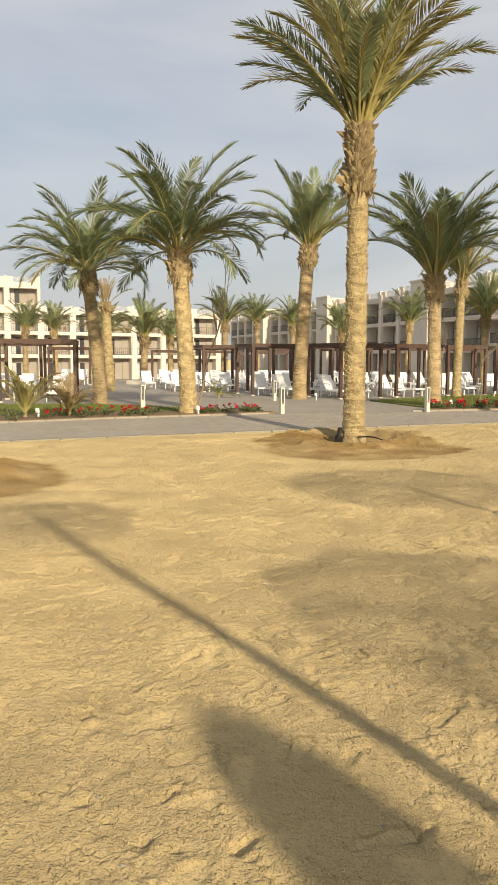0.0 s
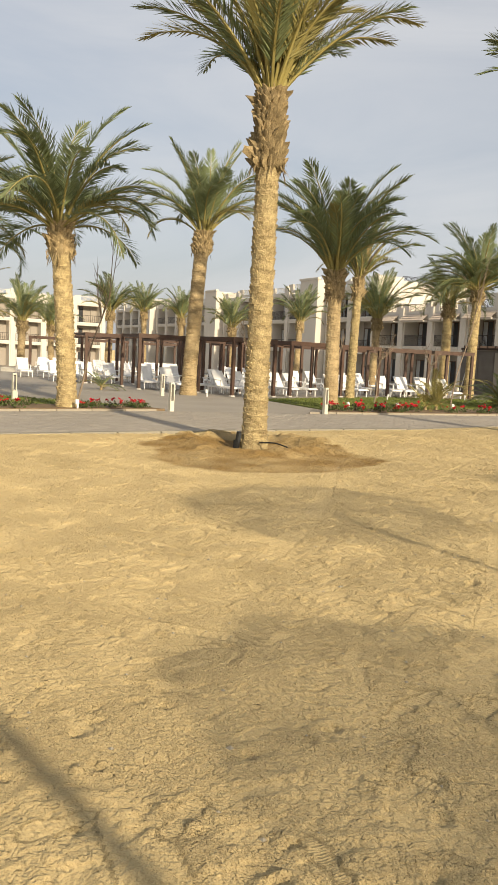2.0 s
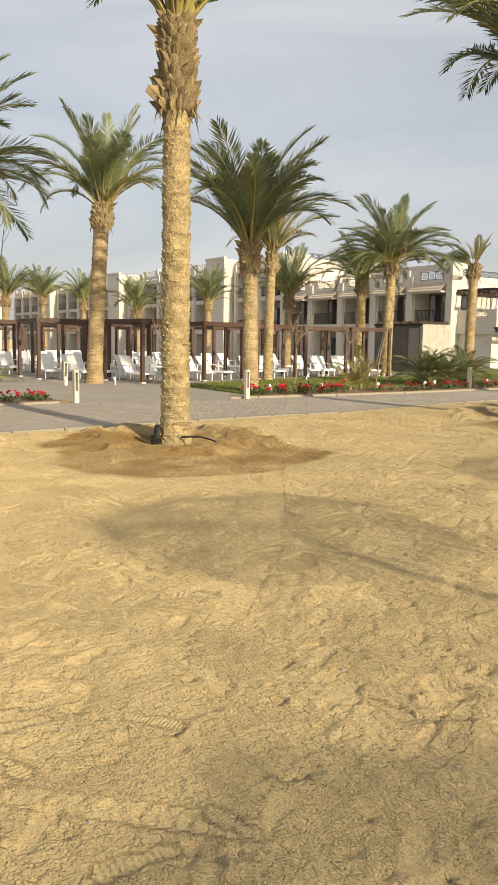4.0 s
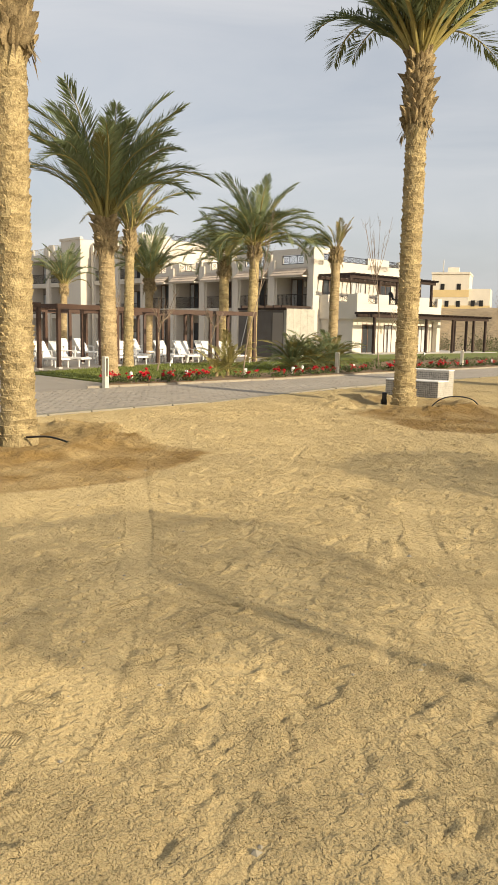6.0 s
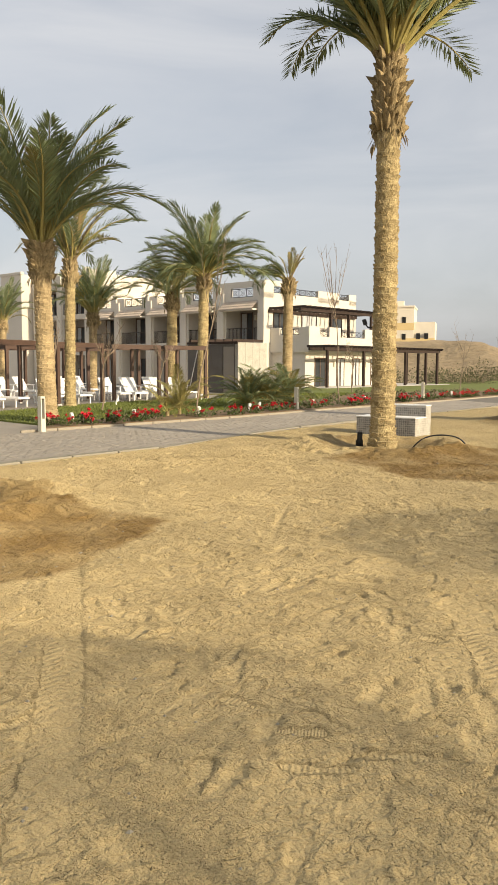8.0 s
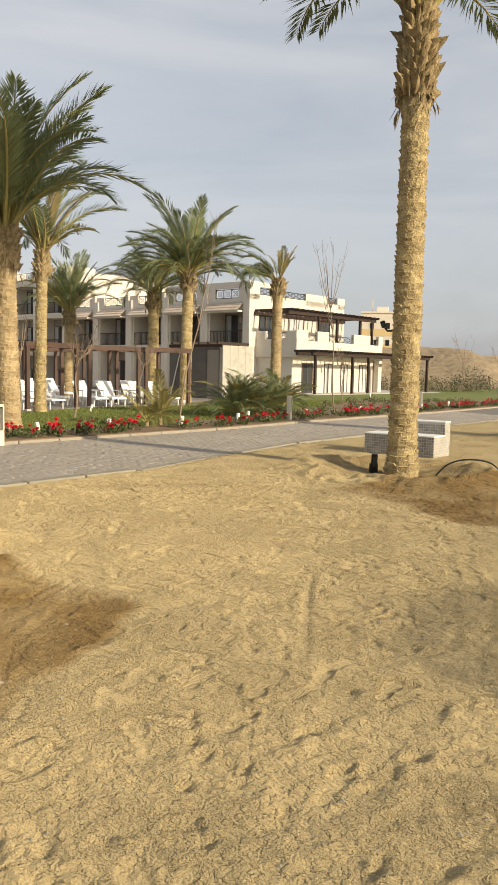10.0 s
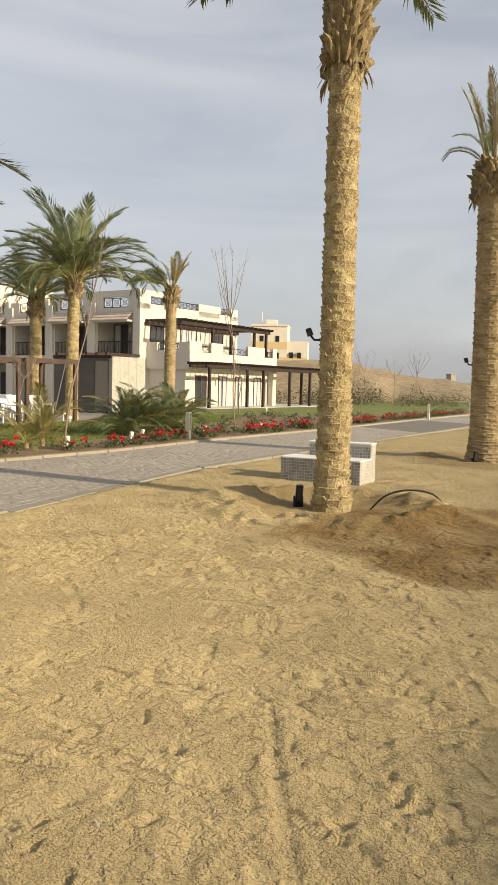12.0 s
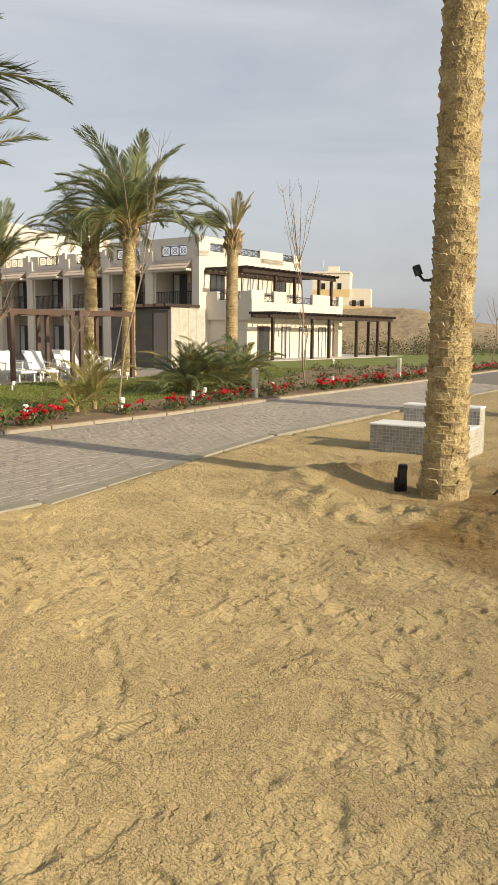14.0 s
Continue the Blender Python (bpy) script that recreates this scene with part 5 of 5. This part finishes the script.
def flower_plant(seed):
    rng = random.Random(seed)
    ob = thing("flowering_plant", pose(0, 0, -60), "low plant with bright red flowers in the soil bed", "flower", "red flowers")
    g = Geo()
    for _ in range(5):
        a = rng.uniform(0, 6.28)
        g.tube([(0, 0, 0), (0.06 * math.cos(a), 0.06 * math.sin(a), 0.1), (0.15 * math.cos(a), 0.15 * math.sin(a), 0.22)], [0.008, 0.006, 0.004], 4)
    part("stem", g, m_twig, ob)
    part("foliage", leafy_geo(46, 0.22, 0.24, 0.09, rng), m_shrub, ob)
    for _ in range(rng.randint(2, 4)):
        g = Geo()
        a, q = rng.uniform(0, 6.28), rng.uniform(0.02, 0.2)
        c = Vector((q * math.cos(a), q * math.sin(a), rng.uniform(0.16, 0.30)))
        for k in range(14):
            d = Vector((rng.uniform(-1, 1), rng.uniform(-1, 1), rng.uniform(-0.4, 1))).normalized()
            s = d.cross(Vector((0.3, 0.2, 1))).normalized() * 0.028
            g.add([c, c + d * 0.04 + s, c + d * 0.075, c + d * 0.04 - s], [(0, 1, 2, 3)])
        part("blossom", g, m_red, ob)
    return ob


def scatter(protos, places, rng, smin=0.8, smax=1.25):
    for i, (x, y, z) in enumerate(places):
        base = protos[i % len(protos)]
        m = Matrix.Translation((x, y, z)) @ Matrix.Rotation(rng.uniform(0, 6.28), 4, "Z") @ Matrix.Scale(rng.uniform(smin, smax), 4)
        if i < len(protos):
            base.matrix_basis = m
        else:
            copy_thing(base, m)


rf = random.Random(5)
spots = []
for line, n, wide in (([(-16, 12.1), (-8.8, 18.0), (-6.5, 20.15), (-2.3, 23.4)], 80, 0.8), ([(2.7, 25.9), (8.3, 29.0), (12.5, 31.9), (20, 36.5), (30, 43.1), (40, 49.5)], 185, 0.9)):
    for _ in range(n):
        k = rf.random() ** 1.15
        tot = along(line, 0.1)
        x, y, a = tot[int(k * (len(tot) - 1))]
        o = 0.2 + wide * rf.random() ** 1.8
        if math.sin(x * 1.7) + 0.6 * math.sin(x * 4.1 + 1) < -0.75:
            continue
        spots.append((x - o * math.sin(a), y + o * math.cos(a), 0.055))
scatter([flower_plant(60 + i) for i in range(6)], spots, rf, 0.7, 1.1)


def shrub(seed, n=90, r=0.3, h=0.4, name="shrub", label="small sparse green shrub in the mulched bed", group="bed shrubs", mat=None):
    rng = random.Random(seed)
    ob = thing(name, pose(0, 0, -60), label, "shrub", group)
    g = Geo()
    for _ in range(7):
        a, q = rng.uniform(0, 6.28), rng.uniform(0.3, 0.9) * r
        g.tube([(0, 0, 0), (q * 0.5 * math.cos(a), q * 0.5 * math.sin(a), h * 0.5), (q * math.cos(a), q * math.sin(a), h * 0.95)], [0.010, 0.007, 0.003], 4)
    part("stem", g, m_twig, ob)
    part("foliage", leafy_geo(n, r, h, 0.10, rng), mat or m_shrub, ob)
    return ob


spots = []
while len(spots) < 120:
    x, y = rf.uniform(3, 42), rf.uniform(26, 54)
    if inside_poly(x, y, BED2) and (x > 11 or rf.random() < 0.6):
        spots.append((x, y, 0.055))
scatter([shrub(80 + i, 34, 0.26, 0.3) for i in range(5)], spots, rf, 0.6, 1.2)
spots = []
while len(spots) < 26:
    x, y = rf.uniform(-16, -2.5), rf.uniform(12, 24)
    if inside_poly(x, y, BED1):
        spots.append((x, y, 0.055))
scatter([shrub(90 + i, 60, 0.28, 0.3) for i in range(3)], spots, rf, 0.6, 1.2)
# loose hedge at the foot of the hill
spots = [(5 + rr * math.sin(radians(b)), 14 + rr * math.cos(radians(b)), -0.3) for b, rr in ((rf.uniform(29, 62), rf.uniform(64, 84)) for _ in range(110))]
scatter([shrub(100 + i, 260, 1.1, 1.7, "oleander_bush", "tall loose oleander bush at the foot of the hill", "hedge bushes", m_hedge) for i in range(4)], spots, rf, 0.7, 1.35)


def small_palm(x, y, n, L, kind, label, seed, el=(15, 80), stem=0.14, z=0.05):
    rng = random.Random(seed)
    ob = thing("small_palm", pose(x, y, z), label, "small palm", "low palms")
    g = Geo()
    g.tube([(0, 0, -0.1), (0, 0, stem)], [0.07, 0.055], 9)
    part("trunk", g, m_boot, ob)
    for i in range(n):
        az, e = i * 137.5 + rng.uniform(-15, 15), rng.uniform(*el)
        m = Matrix.Translation((0, 0, stem - 0.03)) @ Matrix.Rotation(radians(az), 4, "Z") @ Matrix.Rotation(-radians(e), 4, "Y") @ Matrix.Scale(L / 3.2 * rng.uniform(0.75, 1.1), 4)
        kd = kind if rng.random() < 0.8 else "yellow"
        part("frond", FROND[kd][rng.randint(1, 3)], None, ob, m=m)


small_palm(10.5, 33.8, 40, 1.75, "green", "dense low green palm clump at the lawn edge", 1, (15, 85))
small_palm(11.6, 34.6, 36, 1.7, "green", "dense low green palm clump at the lawn edge", 2, (15, 85))
small_palm(12.8, 35.4, 36, 1.75, "green", "dense low green palm clump at the lawn edge", 3, (15, 85))
small_palm(7.0, 30.1, 13, 1.6, "yellow", "young pale green palm beside a bare sapling", 4, (35, 85))
small_palm(6.5, 29.6, 9, 1.2, "yellow", "young pale green palm beside a bare sapling", 7, (25, 75))
small_palm(-8.75, 19.6, 16, 1.5, "yellow", "young drooping palm with dry fronds in the bed", 5, (45, 88))
small_palm(-7.75, 20.3, 16, 1.4, "dry", "young drooping palm with dry fronds in the bed", 6, (40, 85))
small_palm(-6.1, 33.5, 12, 1.2, "green", "small dark green potted palm on the terrace", 8, (10, 60), z=0.0)


def bare_tree(x, y, top, h, seed, r=0.03, forks=5, label="thin leafless sapling in the bed", spread_=0.6):
    """A slender stem that leans to top and forks into bare twigs."""
    rng = random.Random(seed)
    ob = thing("bare_sapling", pose(x, y, 0.03), label, "sapling", "bare saplings")
    pts = [Vector((top[0] * t + 0.05 * math.sin(7 * t + seed), top[1] * t, h * 0.62 * t)) for t in (0, 0.2, 0.4, 0.6, 0.8, 1.0)]
    g = Geo()
    g.tube(pts, [r * (1 - 0.1 * i) for i in range(6)], 7)
    part("trunk", g, m_twig, ob)
    for i in range(forks):
        g = Geo()
        a = rng.uniform(0, 6.28)
        p = pts[rng.choice((4, 5, 5, 5))]
        up = h * rng.uniform(0.22, 0.4)
        q = [p, p + Vector((math.cos(a) * spread_ * 0.35, math.sin(a) * spread_ * 0.35, up * 0.35)), p + Vector((math.cos(a) * spread_ * 0.6, math.sin(a) * spread_ * 0.6, up * 0.75)), p + Vector((math.cos(a) * spread_ * 0.75, math.sin(a) * spread_ * 0.75, up))]
        g.tube(q, [r * 0.45, r * 0.36, r * 0.25, r * 0.12], 5)
        for k in range(3):
            s = q[1].lerp(q[3], rng.random())
            b = rng.uniform(0, 6.28)
            g.tube([s, s + Vector((math.cos(b) * 0.12, math.sin(b) * 0.12, 0.16)), s + Vector((math.cos(b) * 0.2, math.sin(b) * 0.2, 0.36))], [r * 0.2, r * 0.15, r * 0.08], 4)
        part("branch", g, m_twig, ob)
    return ob


bare_tree(-4.9, 24.0, (0.85, 0), 5.0, 1, 0.035, 7, spread_=0.35)
bare_tree(7.3, 29.5, (0.75, 0.3), 5.6, 2, 0.027, 6, spread_=0.5)
bare_tree(14.5, 34.4, (-0.25, 0), 6.0, 3, 0.028, 10, spread_=0.75)
bare_tree(0.3, 31.3, (-0.4, 0), 3.2, 4, 0.03, 7, spread_=0.7)
bare_tree(3.3, 30.6, (0.1, 0), 2.8, 5, 0.03, 8, spread_=0.7)
bare_tree(5.2, 33.5, (0.1, 0), 2.8, 6, 0.035, 8, spread_=0.8)
bare_tree(8.2, 38.2, (0.2, 0), 2.6, 7, 0.035, 8, spread_=0.7)
bare_tree(21.6, 47.4, (0.1, 0), 3.0, 8, 0.035, 7, spread_=0.7)
bare_tree(23.0, 38.8, (0.1, 0), 3.6, 9, 0.02, 5, spread_=0.6)
bare_tree(33.5, 47.5, (0.2, 0), 4.0, 10, 0.03, 7, spread_=1.0)
bare_tree(36.0, 52.5, (0.1, 0), 3.6, 11, 0.03, 6, spread_=0.8)

# water tower far on the hill
tw = thing("water_tower", pose(5 + 140 * math.sin(radians(43.3)), 14 + 140 * math.cos(radians(43.3)), 2.6), "small square concrete tower on the hill crest", "tower")
g = Geo()
g.box(-0.6, 0.6, -0.6, 0.6, 0, 1.6, bev=0.05)
part("wall", g, m_recess, tw)
g = Geo()
g.box(-0.7, 0.7, -0.7, 0.7, 1.6, 1.75, bev=0.05)
part("roof", g, m_recess, tw)


def grass(poly, n, box, seed, name):
    rng = random.Random(seed)
    g = Geo()
    x0, x1, y0, y1 = box
    k = 0
    while k < n:
        x, y = rng.uniform(x0, x1), rng.uniform(y0, y1)
        if not inside_poly(x, y, poly) or inside_poly(x, y, BED1) or inside_poly(x, y, BED2):
            k += 0.3
            continue
        k += 1
        a, h = rng.uniform(0, 6.28), rng.uniform(0.03, 0.075)
        dx, dy = math.cos(a) * 0.012, math.sin(a) * 0.012
        lx, ly = rng.uniform(-0.03, 0.03), rng.uniform(-0.03, 0.03)
        g.add([(x - dx, y - dy, 0.03), (x + dx, y + dy, 0.03), (x + lx, y + ly, 0.03 + h)], [(0, 1, 2)])
    tagged(part(name, g, m_grass), "short green lawn grass", "grass", kind="stuff")


grass(LAWN2, 52000, (0.6, 24, 27, 47), 1, "grass")
grass(LAWN1, 26000, (-18, -2.8, 13, 27), 2, "grass")

# pebbles and dry scraps on the sand
rng = random.Random(12)
peb = Geo()
for _ in range(2600):
    x, y = rng.uniform(-5, 14), rng.uniform(0.8, 22)
    if y > float(lerp_line(KERB, x)) - 0.3:
        continue
    s = rng.uniform(0.004, 0.014) * (1.6 if rng.random() < 0.06 else 1)
    c = Vector((x, y, sand_z(x, y)))
    vs = [c + Vector((dx * s * rng.uniform(0.7, 1.3), dy * s * rng.uniform(0.7, 1.3), dz * s * 0.7)) for dx, dy, dz in ((1, 0, 0), (0, 1, 0), (-1, 0, 0), (0, -1, 0), (0, 0, 1))]
    peb.add(vs, [(0, 1, 4), (1, 2, 4), (2, 3, 4), (3, 0, 4)])
tagged(part("pebbles", peb, m_kerb), "small pale pebbles strewn on the sand", "pebbles", kind="stuff")
build_pavers()
